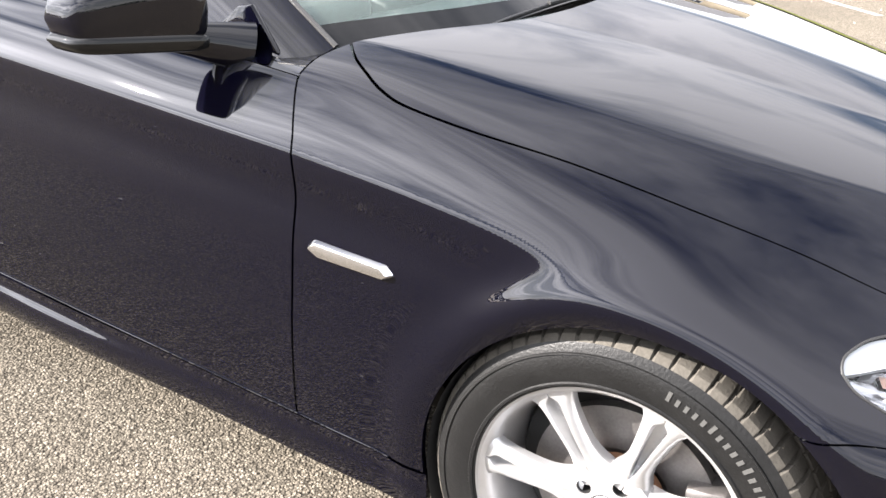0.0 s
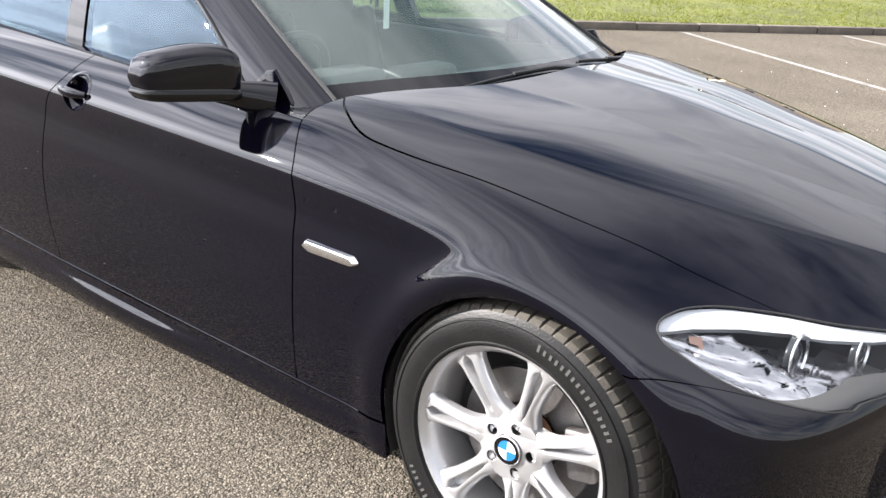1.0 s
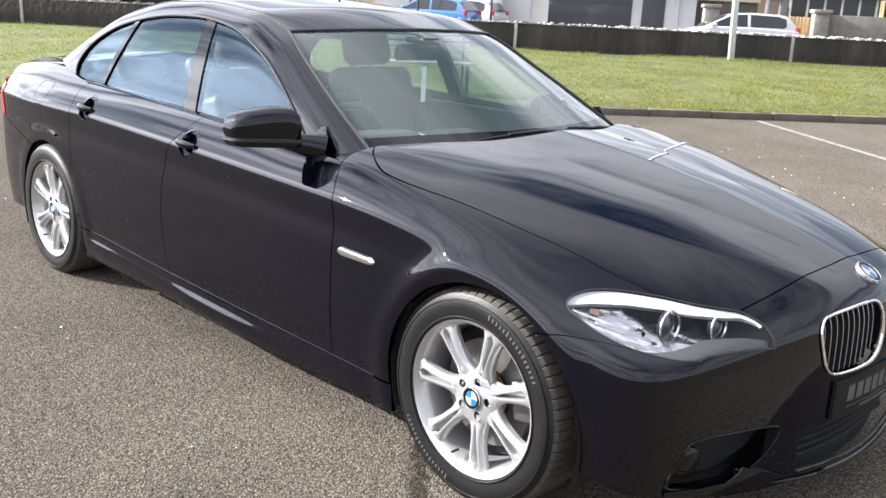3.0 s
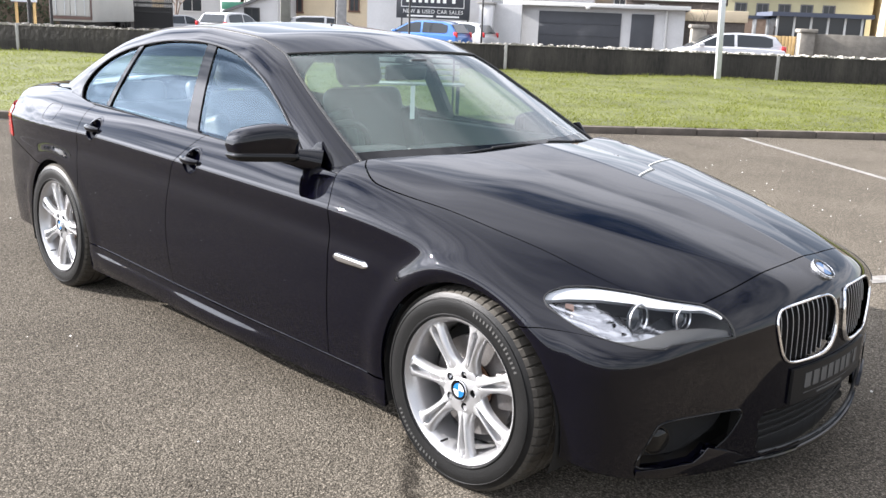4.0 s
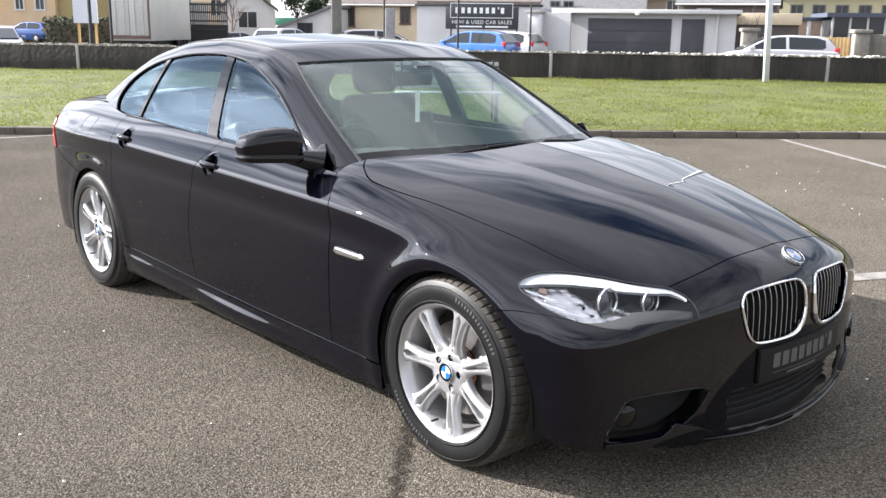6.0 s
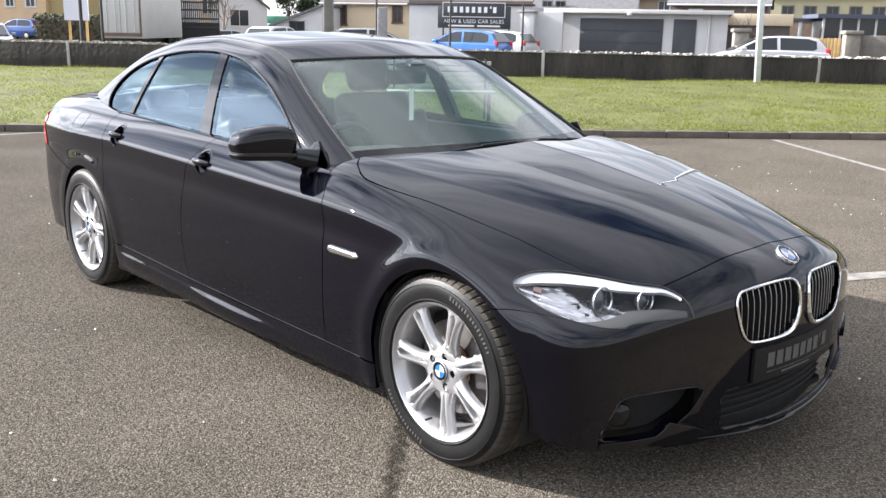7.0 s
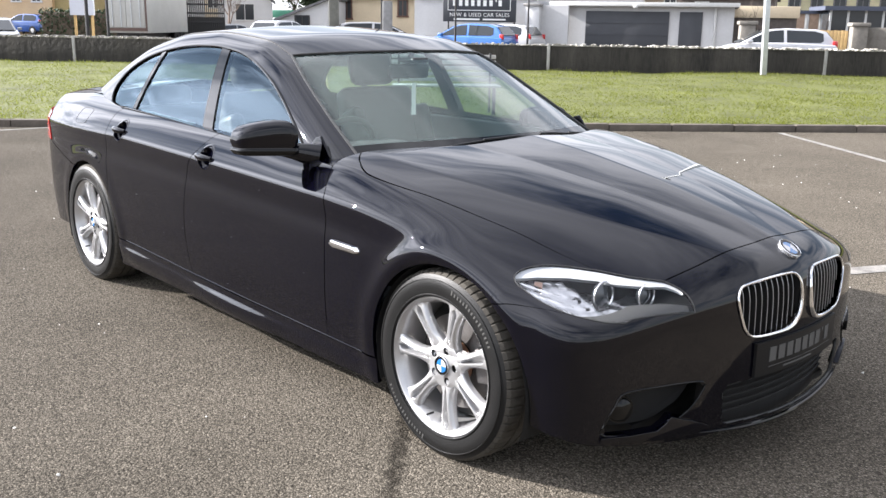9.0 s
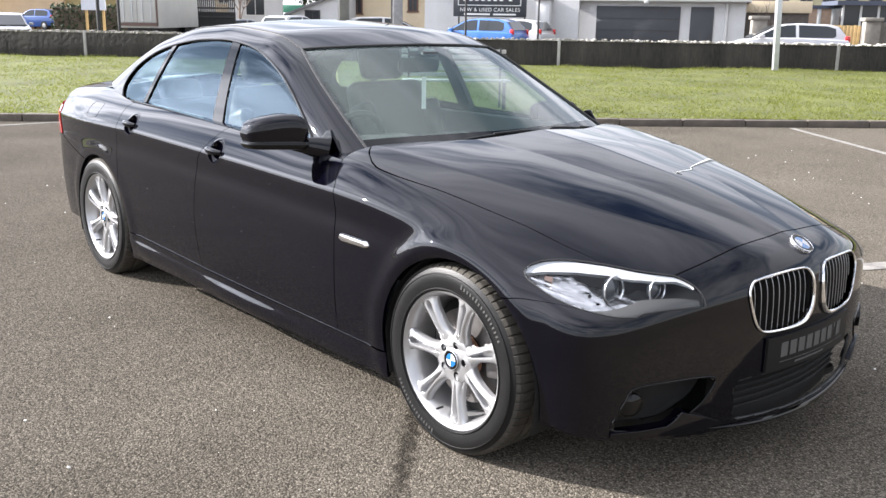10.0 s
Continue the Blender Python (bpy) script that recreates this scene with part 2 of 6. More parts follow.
def mesh_object(name, bm, material, parent=None, label="", smooth=30):
    me = bpy.data.meshes.new(name)
    bm.normal_update()
    bm.to_mesh(me)
    bm.free()
    if material:
        me.materials.append(material)
    if smooth:
        me.polygons.foreach_set("use_smooth", [True] * len(me.polygons))
        me.set_sharp_from_angle(angle=radians(smooth))
    ob = new(name, me)
    ob.parent = parent
    if label:
        ob["label"] = label
    return ob


def part(name, bm, material, parent, label="", smooth=30):
    return mesh_object(name, bm, material, parent, label, smooth)


def thing(name, m, label, category, group="", kind=""):
    ob = new(name)
    ob.matrix_basis = m
    ob.empty_display_size = .2
    return tagged(ob, label, category, group, kind)


def box(x0, x1, y0, y1, z0, z1, bevel=0.0, seg=2, bm=None):
    bm = bm or bmesh.new()
    got = bmesh.ops.create_cube(bm, size=1)["verts"]
    for v in got:
        v.co = Vector(((x0 + x1) / 2 + v.co.x * (x1 - x0), (y0 + y1) / 2 + v.co.y * (y1 - y0), (z0 + z1) / 2 + v.co.z * (z1 - z0)))
    if bevel:
        edges = list({e for v in got for e in v.link_edges})
        bmesh.ops.bevel(bm, geom=edges, offset=bevel, segments=seg, affect="EDGES", profile=.5)
    return bm


def prism(points, depth, axis="y", bevel=0.0, seg=2, base=0.0):
    """A flat outline pulled out to a solid; the outline lies in xz (axis y), xy (axis z) or yz (axis x)."""
    bm = bmesh.new()

    def at(a, b, c):
        return {"y": (a, c, b), "z": (a, b, c), "x": (c, a, b)}[axis]
    lo = [bm.verts.new(at(a, b, base)) for a, b in points]
    hi = [bm.verts.new(at(a, b, base + depth)) for a, b in points]
    n = len(points)
    bm.faces.new(lo)
    bm.faces.new(hi[::-1])
    for i in range(n):
        bm.faces.new((lo[i], hi[i], hi[(i + 1) % n], lo[(i + 1) % n]))
    bmesh.ops.recalc_face_normals(bm, faces=bm.faces)
    if bevel:
        bmesh.ops.bevel(bm, geom=list(bm.edges), offset=bevel, segments=seg, affect="EDGES", profile=.5)
    return bm


def lathe(profile, steps=64, bm=None, tweak=None):
    """Turn (radius, y) pairs about the y axis."""
    bm = bm or bmesh.new()
    rings = []
    for i in range(steps):
        a = 2 * math.pi * i / steps
        ring = []
        for j, (r, y) in enumerate(profile):
            if tweak:
                r = r + tweak(i, j)
            ring.append(bm.verts.new((r * math.sin(a), y, r * math.cos(a))))
        rings.append(ring)
    for i in range(steps):
        a, b = rings[i], rings[(i + 1) % steps]
        for j in range(len(profile) - 1):
            bm.faces.new((a[j], a[j + 1], b[j + 1], b[j]))
    bmesh.ops.recalc_face_normals(bm, faces=bm.faces)
    return bm


def tube(points, radius, sides=8, closed=False, bm=None, flat=1.0):
    """A rod along a line of points; flat squeezes it along its second axis."""
    bm = bm or bmesh.new()
    pts = [Vector(p) for p in points]
    n = len(pts)
    rings = []
    ref = None
    for i, p in enumerate(pts):
        a = pts[(i - 1) % n] if closed or i else p
        b = pts[(i + 1) % n] if closed or i < n - 1 else p
        t = (b - a).normalized()
        if ref is None:
            ref = Vector((0, 0, 1)) if abs(t.z) < .9 else Vector((0, 1, 0))
        u = (ref - t * ref.dot(t)).normalized()
        ref = u
        w = t.cross(u)
        r = radius[i] if isinstance(radius, (list, tuple)) else radius
        rings.append([bm.verts.new(p + u * r * math.cos(k * 2 * math.pi / sides) + w * r * flat * math.sin(k * 2 * math.pi / sides)) for k in range(sides)])
    last = n if closed else n - 1
    for i in range(last):
        a, b = rings[i], rings[(i + 1) % n]
        for k in range(sides):
            bm.faces.new((a[k], a[(k + 1) % sides], b[(k + 1) % sides], b[k]))
    if not closed:
        bm.faces.new(rings[0][::-1])
        bm.faces.new(rings[-1])
    bmesh.ops.recalc_face_normals(bm, faces=bm.faces)
    return bm


def spline(points, n):
    """n points evenly along a smooth line through the given ones."""
    p = np.array(points, float)
    if len(p) == 2:
        return p[0] + np.linspace(0, 1, n)[:, None] * (p[1] - p[0])
    q = np.vstack([2 * p[0] - p[1], p, 2 * p[-1] - p[-2]])
    fine = []
    for i in range(1, len(q) - 2):
        u = np.linspace(0, 1, 24, endpoint=False)[:, None]
        a, b, c, d = q[i - 1], q[i], q[i + 1], q[i + 2]
        fine.append(.5 * (2 * b + (c - a) * u + (2 * a - 5 * b + 4 * c - d) * u ** 2 + (3 * b - a - 3 * c + d) * u ** 3))
    fine = np.vstack(fine + [p[-1:]])
    s = np.r_[0, np.cumsum(np.linalg.norm(np.diff(fine, axis=0), axis=1))]
    t = np.linspace(0, s[-1], n)
    return np.stack([np.interp(t, s, fine[:, k]) for k in range(p.shape[1])], 1)


def broken(points, n):
    """n points evenly along straight pieces."""
    p = np.array(points, float)
    s = np.r_[0, np.cumsum(np.linalg.norm(np.diff(p, axis=0), axis=1))]
    t = np.linspace(0, s[-1], n)
    return np.stack([np.interp(t, s, p[:, k]) for k in range(p.shape[1])], 1)


# ---- the skin of the saloon: lower body and cabin ----


def curve(keys, soft):
    """A smooth function through short (place, value) keys, rounded over about soft metres."""
    xs = np.arange(-6.0, 3.0, 0.005)
    k = sorted(keys)
    v = np.interp(xs, [a for a, b in k], [b for a, b in k])
    n = int(soft * 3 / 0.005)
    bell = np.exp(-0.5 * (np.arange(-n, n + 1) * 0.005 / soft) ** 2)
    bell /= bell.sum()
    v = np.convolve(np.pad(v, n, mode="edge"), bell, mode="valid")
    return lambda x: np.interp(x, xs, v)


def smax(a, b, r):
    h = np.maximum(r - np.abs(a - b), 0) / r
    return np.maximum(a, b) + h * h * h * r / 6


def ramp(x, r):
    return 0.5 * (x + np.sqrt(x * x + r * r))


half_width = curve([(-4.1, .72), (-3.75, .85), (-3.4, .90), (-3.0, .925), (-2.2, .918), (-1.2, .918), (-0.5, .928), (0, .912), (.35, .910), (.6, .885), (.9, .82)], .13)
swage = curve([(-4.0, .85), (-3.3, .858), (-2.5, .864), (-1.46, .838), (-.95, .824), (-.65, .816), (-.43, .803), (-.24, .783), (-.14, .762), (-.03, .738), (.03, .729), (.125, .714), (.21, .694), (.3, .674), (.5, .65)], .035)
dent = curve([(-3.8, 0), (-3.2, .006), (-2.0, .006), (-.9, .008), (-.45, .010), (-.28, .004), (-.15, 0)], .06)
deck = curve([(-4.2, 1.03), (-3.8, 1.07), (-3.3, 1.09), (-2.6, 1.074), (-2.2, 1.074), (-1.5, 1.052), (-1.2, 1.042), (-.95, 1.022), (-.62, 1.026), (-.2, .982), (.2, .910), (.5, .832), (.75, .745), (.9, .68)], .08)
crown = curve([(-4.0, .06), (-1.0, .03), (-.6, .028), (0, .07), (.35, .11), (.7, .12)], .15)
ridge_out = curve([(-.7, .715), (-.3, .672), (0, .597), (.2, .528), (.41, .43), (.61, .308), (.75, .21)], .08)
ridge_in = curve([(-.7, .36), (-.375, .31), (-.04, .256), (.17, .222), (.35, .18), (.52, .134), (.68, .08)], .1)


def body(p):
    """Signed measure of the painted lower body: below zero inside."""
    x, y, z = p[..., 0], np.abs(p[..., 1]), p[..., 2]
    s = swage(x)
    w = half_width(x) - .26 * np.maximum(.52 - z, 0) ** 2 - .63 * ramp(z - s, .008)
    w = w - dent(x) * np.exp(-((z - s + .085) / .05) ** 2)
    for c, rise, rad in ((.03, .024, .412), (-2.96, .006, .40)):
        d = np.sqrt((x - c) ** 2 + (z - .313) ** 2)
        fade = np.clip((x - c + .40) / .22, 0, 1) if c > -1 else 1.0
        rise = rise * (1 - np.clip((x - c - .25) / .14, 0, 1)) if c > -1 else rise
        w = w + rise * (.4 + .6 * fade * fade * (3 - 2 * fade) if c > -1 else 1.0) * np.exp(-((d - rad) / .046) ** 2)
    side = y - w
    top = z - (deck(x) - crown(x) * (y / .75) ** 2.4 - .14 * ramp(y - ridge_out(x), .010) + .07 * (ramp(ridge_in(x) - y, .009) - ramp(ridge_in(x), .009)))
    front = x - (.815 - .34 * y * y - .55 * ramp(z - .66, .05) - .10 * np.maximum(.30 - z, 0))
    rear = -x - (4.06 - .28 * y * y - .10 * np.maximum(.55 - z, 0) - .12 * np.maximum(z - .8, 0))
    return smax(smax(smax(side, front, .22), rear, .2), top, .09)


cabin_width = curve([(-.4, .79), (-.6, .803), (-1.5, .815), (-2.4, .805), (-3.0, .765), (-3.5, .69), (-3.9, .64)], .15)
cabin_top = curve([(-.2, .86), (-.45, .955), (-.85, 1.15), (-1.22, 1.325), (-1.5, 1.408), (-2.0, 1.440), (-2.4, 1.422), (-2.8, 1.352), (-3.1, 1.240), (-3.4, 1.12), (-3.7, .99)], .06)
cabin_bow = curve([(-.4, .30), (-1.3, .28), (-2.0, 0), (-2.7, -.15), (-3.5, -.2)], .15)


def cabin(p):
    x, y, z = p[..., 0], np.abs(p[..., 1]), p[..., 2]
    h = np.maximum(z - .93, -.2)
    side = y - (cabin_width(x) - .30 * h - .32 * h * h)
    top = z - (cabin_top(x + cabin_bow(x) * y * y) - .11 * y * y)
    return smax(side, top, .12)


def slope(f, p, h=.004):
    g = np.zeros_like(p)
    for i in range(3):
        d = np.zeros(3)
        d[i] = h
        g[..., i] = (f(p + d) - f(p - d)) / (2 * h)
    return g


def settle(f, p, rounds=14):
    p = np.array(p, float)
    for _ in range(rounds):
        g = slope(f, p)
        p = p - (f(p) / np.maximum((g * g).sum(-1), .05))[..., None] * g
    return p


def found(f, make, lo, hi):
    """The place between lo (outside) and hi (inside) where the skin lies."""
    lo, hi = np.array(lo, float), np.array(hi, float)
    for _ in range(40):
        mid = (lo + hi) / 2
        out = f(make(mid)) > 0
        lo, hi = np.where(out, mid, lo), np.where(out, hi, mid)
    return make((lo + hi) / 2)


def on_side(f, pts):
    p = np.array(pts, float)
    return found(f, lambda y: np.stack([p[:, 0], y, p[:, 1]], 1), np.full(len(p), -1.2), np.full(len(p), -.1))


def on_top(f, pts):
    p = np.array(pts, float)
    return found(f, lambda z: np.stack([p[:, 0], p[:, 1], z], 1), np.full(len(p), 1.7), np.full(len(p), .4))


def on_front(f, pts):
    p = np.array(pts, float)
    return found(f, lambda x: np.stack([x, p[:, 0], p[:, 1]], 1), np.full(len(p), 1.1), np.full(len(p), -.2))


def flip(pts):
    return np.array(pts, float) * np.array([1, -1, 1])


def sheet(f, low, high, left=None, right=None, nu=40, nv=24, lift=0.0):
    """Points of a four-sided piece of the skin f between its border lines, and the skin's normals there."""
    b, t = np.asarray(low), np.asarray(high)
    b, t = broken(b, nu + 1), broken(t, nu + 1)
    le = broken(left, nv + 1) if left is not None else broken([b[0], t[0]], nv + 1)
    ri = broken(right, nv + 1) if right is not None else broken([b[-1], t[-1]], nv + 1)
    u, v = np.linspace(0, 1, nu + 1)[None, :, None], np.linspace(0, 1, nv + 1)[:, None, None]
    p = (1 - v) * b[None] + v * t[None] + (1 - u) * le[:, None] + u * ri[:, None]
    p = p - ((1 - u) * (1 - v) * b[0] + u * (1 - v) * b[-1] + (1 - u) * v * t[0] + u * v * t[-1])
    p = settle(f, p)
    g = slope(f, p)
    g /= np.linalg.norm(g, axis=-1, keepdims=True)
    return p + lift * g, g


def skin(name, f, low, high, material, parent, left=None, right=None, nu=40, nv=24, gap=.0025, lip=.018, lift=0.0, mirror=False, cut=None, label="", shut="btlr"):
    """A body panel: a piece of the skin, drawn in by a shut gap on its borders, which are turned inwards."""
    p, g = sheet(f, low, high, left, right, nu, nv, lift)

    def pull(a, b):
        d = b - a
        return a + d / np.maximum(np.linalg.norm(d, axis=-1, keepdims=True), 1e-6) * gap
    if gap:
        q = p.copy()
        if "b" in shut:
            q[0] = pull(p[0], p[1])
        if "t" in shut:
            q[-1] = pull(p[-1], p[-2])
        if "l" in shut:
            q[:, 0] = pull(q[:, 0], q[:, 1])
        if "r" in shut:
            q[:, -1] = pull(q[:, -1], q[:, -2])
        p = q
    if mirror:
        p, g = p * np.array([1, -1, 1]), g * np.array([1, -1, 1])
    h, w = p.shape[:2]
    ids = np.arange(h * w).reshape(h, w)
    quads = np.stack([ids[:-1, :-1], ids[:-1, 1:], ids[1:, 1:], ids[1:, :-1]], -1).reshape(-1, 4)
    flat, fg = p.reshape(-1, 3), g.reshape(-1, 3)
    mid = flat[quads].mean(1)
    n = np.cross(flat[quads[:, 1]] - flat[quads[:, 0]], flat[quads[:, 3]] - flat[quads[:, 0]])
    if (n * fg[quads[:, 0]]).sum() < 0:
        quads = quads[:, ::-1]
    if cut is not None:
        quads = quads[~cut(mid)]
    verts, normals, faces = flat.tolist(), fg.tolist(), quads.tolist()
    if lip:
        ring = np.r_[ids[0, :-1], ids[:-1, -1], ids[-1, :0:-1], ids[:0:-1, 0]]
        outer, inner = len(verts), len(verts) + len(ring)
        centre = flat.mean(0)
        for k in ring:
            verts.append(flat[k].tolist())
        for k in ring:
            verts.append((flat[k] - fg[k] * lip).tolist())
        for k in list(ring) * 2:
            side = flat[k] - centre
            side = side - fg[k] * (side @ fg[k])
            normals.append((side / max(np.linalg.norm(side), 1e-6)).tolist())
        m = len(ring)
        keep = np.ones(m, bool) if cut is None else ~cut(flat[ring])
        faces += [[outer + i, outer + (i + 1) % m, inner + (i + 1) % m, inner + i] for i in range(m) if keep[i] and keep[(i + 1) % m]]
    me = bpy.data.meshes.new(name)
    me.from_pydata(verts, [], faces)
    me.materials.append(material)
    me.polygons.foreach_set("use_smooth", [True] * len(me.polygons))
    me.normals_split_custom_set_from_vertices(normals)
    ob = new(name, me)
    ob.parent = parent
    if label:
        ob["label"] = label
    return ob


def both(name, *args, **kw):
    a = skin(name, *args, **kw)
    b = skin(name, *args, mirror=True, **kw)
    return a, b

# ---- ground ----
bm = bmesh.new()
R = 900
for a in range(0, 1):
    vs = [bm.verts.new((x, y, 0)) for x, y in ((-R, -R), (R, -R), (R, R), (-R, R))]
    bm.faces.new(vs)
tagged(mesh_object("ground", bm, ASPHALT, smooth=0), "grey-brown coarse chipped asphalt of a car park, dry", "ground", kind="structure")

# ---- the black saloon ----
car = thing("car", pose(0, 0, 0), "glossy black four-door saloon car with silver alloy wheels, parked on asphalt", "car")


def arc(cx, cz, r, a0, a1, n):
    return [(cx + r * math.cos(radians(a0 + (a1 - a0) * i / (n - 1))), cz + r * math.sin(radians(a0 + (a1 - a0) * i / (n - 1)))) for i in range(n)]


def smooth_box(x0, x1, z0, z1, n):
    """A rounded oblong in side view."""
    out = []
    for i in range(4 * n):
        a = 2 * math.pi * (i + .5) / (4 * n)
        c, s = math.cos(a), math.sin(a)
        out.append(((x0 + x1) / 2 + (x1 - x0) / 2 * math.copysign(abs(c) ** .45, c), (z0 + z1) / 2 + (z1 - z0) / 2 * math.copysign(abs(s) ** .45, s)))
    return out


FA = (.03, .312, .376)
RA = (-2.955, .315, .366)
sill = curve([(.5, .262), (-.4, .264), (-.67, .268), (-1.26, .270), (-1.80, .283), (-2.40, .305), (-2.8, .315)], .06)
ARCH_END = 54
# flare of the side skirt below the door line, and its growth towards the rear wheel
skirt = curve([(-.1, .006), (.005, .006), (.032, .006), (.050, .022), (.075, .026), (.105, .022), (.13, .010), (.2, 0)], .005)
swell = curve([(-2.60, 0), (-2.50, .75), (-2.2, .5), (-1.85, .42), (-1.58, .9), (-1.3, .9), (-1.0, .36), (-.55, .3), (-.36, .2)], .06)
arch_front = arc(*FA, 188, ARCH_END, 40)
cut_end = settle(body, [[.44, -.86, .637]])[0]
tip = settle(body, [[.281, -.846, .692]])[0]
lamp_top = settle(body, spline([tip, (.275, -.829, .703), (.284, -.803, .714), (.306, -.768, .723), (.36, -.72, .730), (.455, -.66, .731)], 24))
lamp_top2 = settle(body, spline([(.455, -.66, .731), (.541, -.608, .722), (.624, -.540, .712)], 20))
lamp_in = settle(body, spline([(.624, -.540, .712), (.672, -.522, .694), (.705, -.510, .655), (.716, -.506, .617)], 16))
lamp_low = settle(body, np.vstack([spline([tip, (.303, -.857, .678), (.342, -.857, .666), (.415, -.857, .654), (.498, -.832, .634), (.583, -.776, .612), (.625, -.722, .604)], 40), spline([(.634, -.705, .616), (.675, -.60, .617), (.716, -.506, .617)], 20)]))
hood_side = settle(body, spline([(-.665, -.725, .96), (-.625, -.765, .948), (-.575, -.797, .936), (-.530, -.818, .922), (-.470, -.828, .908), (-.334, -.817, .888), (-.170, -.785, .866), (.010, -.750, .832), (.17, -.715, .796), (.30, -.694, .765), (.455, -.66, .731)], 60))
hood_nose = settle(body, spline([(.624, -.540, .712), (.648, -.40, .735), (.662, -.2, .757), (.666, 0, .765)], 24))
hood_rear = settle(body, on_top(body, spline([(-.665, -.725), (-.60, -.58), (-.52, -.40), (-.465, -.2), (-.445, 0)], 30)))
door_front = on_side(body, spline([(-.642, sill(-.642)), (-.640, .45), (-.637, .60), (-.636, .70), (-.640, .81), (-.662, .870), (-.690, .925)], 30))
door_mid = on_side(body, spline([(-1.765, sill(-1.765)), (-1.79, .40), (-1.80, .56), (-1.775, .70), (-1.745, .80), (-1.66, .90), (-1.60, .958)], 30))
rear_arch_meet = 37
rear_cut_top = on_side(body, spline([(RA[0] + RA[2] * math.cos(radians(rear_arch_meet)), RA[1] + RA[2] * math.sin(radians(rear_arch_meet))), (-2.662, .62), (-2.67, .74), (-2.66, .86), (-2.70, .985)], 24))
rear_cut_low = on_side(body, arc(*RA, -1, rear_arch_meet, 16))
door_rear = np.vstack([rear_cut_low, rear_cut_top[1:]])
belt_front = on_side(body, spline([(-.690, .925), (-.95, .935), (-1.30, .947), (-1.60, .958)], 30))
belt_rear = on_side(body, spline([(-1.60, .958), (-2.0, .972), (-2.4, .983), (-2.70, .985)], 30))

HANDLES = ((-1.585, .862), (-2.505, .898))


def recess_cut(q):
    c = np.zeros(len(q), bool)
    for hx, hz in HANDLES:
        c |= ((q[:, 0] - hx) / .061) ** 2 + ((q[:, 2] - hz + .006) / .054) ** 2 < 1
    return c


# front wings
fender_low = np.vstack([on_side(body, [(x, sill(x)) for x in np.linspace(-.642, -.345, 8)]), on_side(body, arch_front)])
fender_left = np.vstack([door_front, settle(body, spline([(-.690, -.835, .925), (-.685, -.79, .945), (-.665, -.725, .96)], 8))[1:]])
arch_end = fender_low[-1]
fender_right = np.vstack([broken([arch_end, tip], 8), lamp_top[1:]])
for m in (False, True):
    fender = skin("front_wing", body, fender_low, hood_side, PAINT, car, left=settle(body, fender_left), right=settle(body, fender_right), nu=110, nv=60, mirror=m, shut="btl")
    skin("wing_corner", body, broken([arch_end, cut_end], 20), lamp_low[:27], PAINT, fender, nu=20, nv=10, mirror=m, shut="bt")
    # doors
    door = skin("front_door", body, on_side(body, [(x, sill(x)) for x in np.linspace(-.642, -1.765, 30)]), belt_front, PAINT, car, left=door_front, right=door_mid, nu=220, nv=130, mirror=m, cut=recess_cut)
    door2 = skin("rear_door", body, on_side(body, [(x, sill(x)) for x in np.linspace(-1.765, RA[0] + RA[2] * math.cos(radians(-1)), 30)]), belt_rear, PAINT, car, left=door_mid, right=door_rear, nu=180, nv=130, mirror=m, cut=recess_cut)
    # rear wings
    q_low = np.vstack([on_side(body, arc(*RA, rear_arch_meet, 118, 24)), on_side(body, spline([(RA[0] + RA[2] * math.cos(radians(118)), RA[1] + RA[2] * math.sin(radians(118))), (-3.3, .665), (-3.48, .70), (-3.62, .725)], 20))[1:]])
    q_top = settle(body, spline([(-2.70, -.81, .985), (-2.95, -.76, 1.01), (-3.2, -.70, 1.04), (-3.45, -.67, 1.055), (-3.72, -.66, 1.05), (-3.80, -.66, 1.03)], 40))
    q_right = settle(body, spline([(-3.62, -.87, .725), (-3.64, -.85, .80), (-3.67, -.82, .90), (-3.73, -.74, .98), (-3.80, -.66, 1.03)], 16))
    skin("rear_wing", body, q_low, q_top, PAINT, car, left=rear_cut_top, right=q_right, nu=70, nv=44, mirror=m)
    # tail lamp and rear bumper corner
    tl_low = settle(body, spline([(-3.62, -.87, .73), (-3.82, -.80, .745), (-3.95, -.66, .755), (-4.0, -.45, .77)], 24))
    tl_top = settle(body, spline([(-3.66, -.83, .895), (-3.82, -.75, .905), (-3.93, -.62, .91), (-3.98, -.45, .905)], 24))
    skin("tail_lamp", body, tl_low, tl_top, RED_LENS, car, nu=20, nv=10, lift=.004, mirror=m, label="red tail lamp lens")
    rb_low = settle(body, spline([(RA[0] - RA[2] * .99, -.9, .25), (-3.7, -.86, .22), (-3.95, -.6, .21), (-4.02, 0, .21)], 40))
    rb_top = settle(body, np.vstack([q_low[24:], tl_low, spline([(-4.0, -.45, .77), (-4.03, 0, .78)], 10)]))
    rb_left = on_side(body, arc(*RA, 190, 118, 20))
    skin("rear_bumper", body, rb_low, rb_top, PAINT, car, left=rb_left, right=settle(body, broken([(-4.02, 0, .21), (-4.03, 0, .78)], 12)), nu=60, nv=30, mirror=m)
    # sills with a flared skirt
    s_low = on_side(body, broken([(-.335, .165), (RA[0] + .352, .165)], 30)) + np.array([0, .02, 0])
    s_top = on_side(body, [(x, sill(x) - .001) for x in np.linspace(-.335, RA[0] + .366, 30)])
    skin("sill_skirt", lambda p: body(p) - skirt(sill(p[..., 0]) - p[..., 2]) * swell(p[..., 0]), s_low, s_top, PAINT, car, nu=90, nv=40, mirror=m)

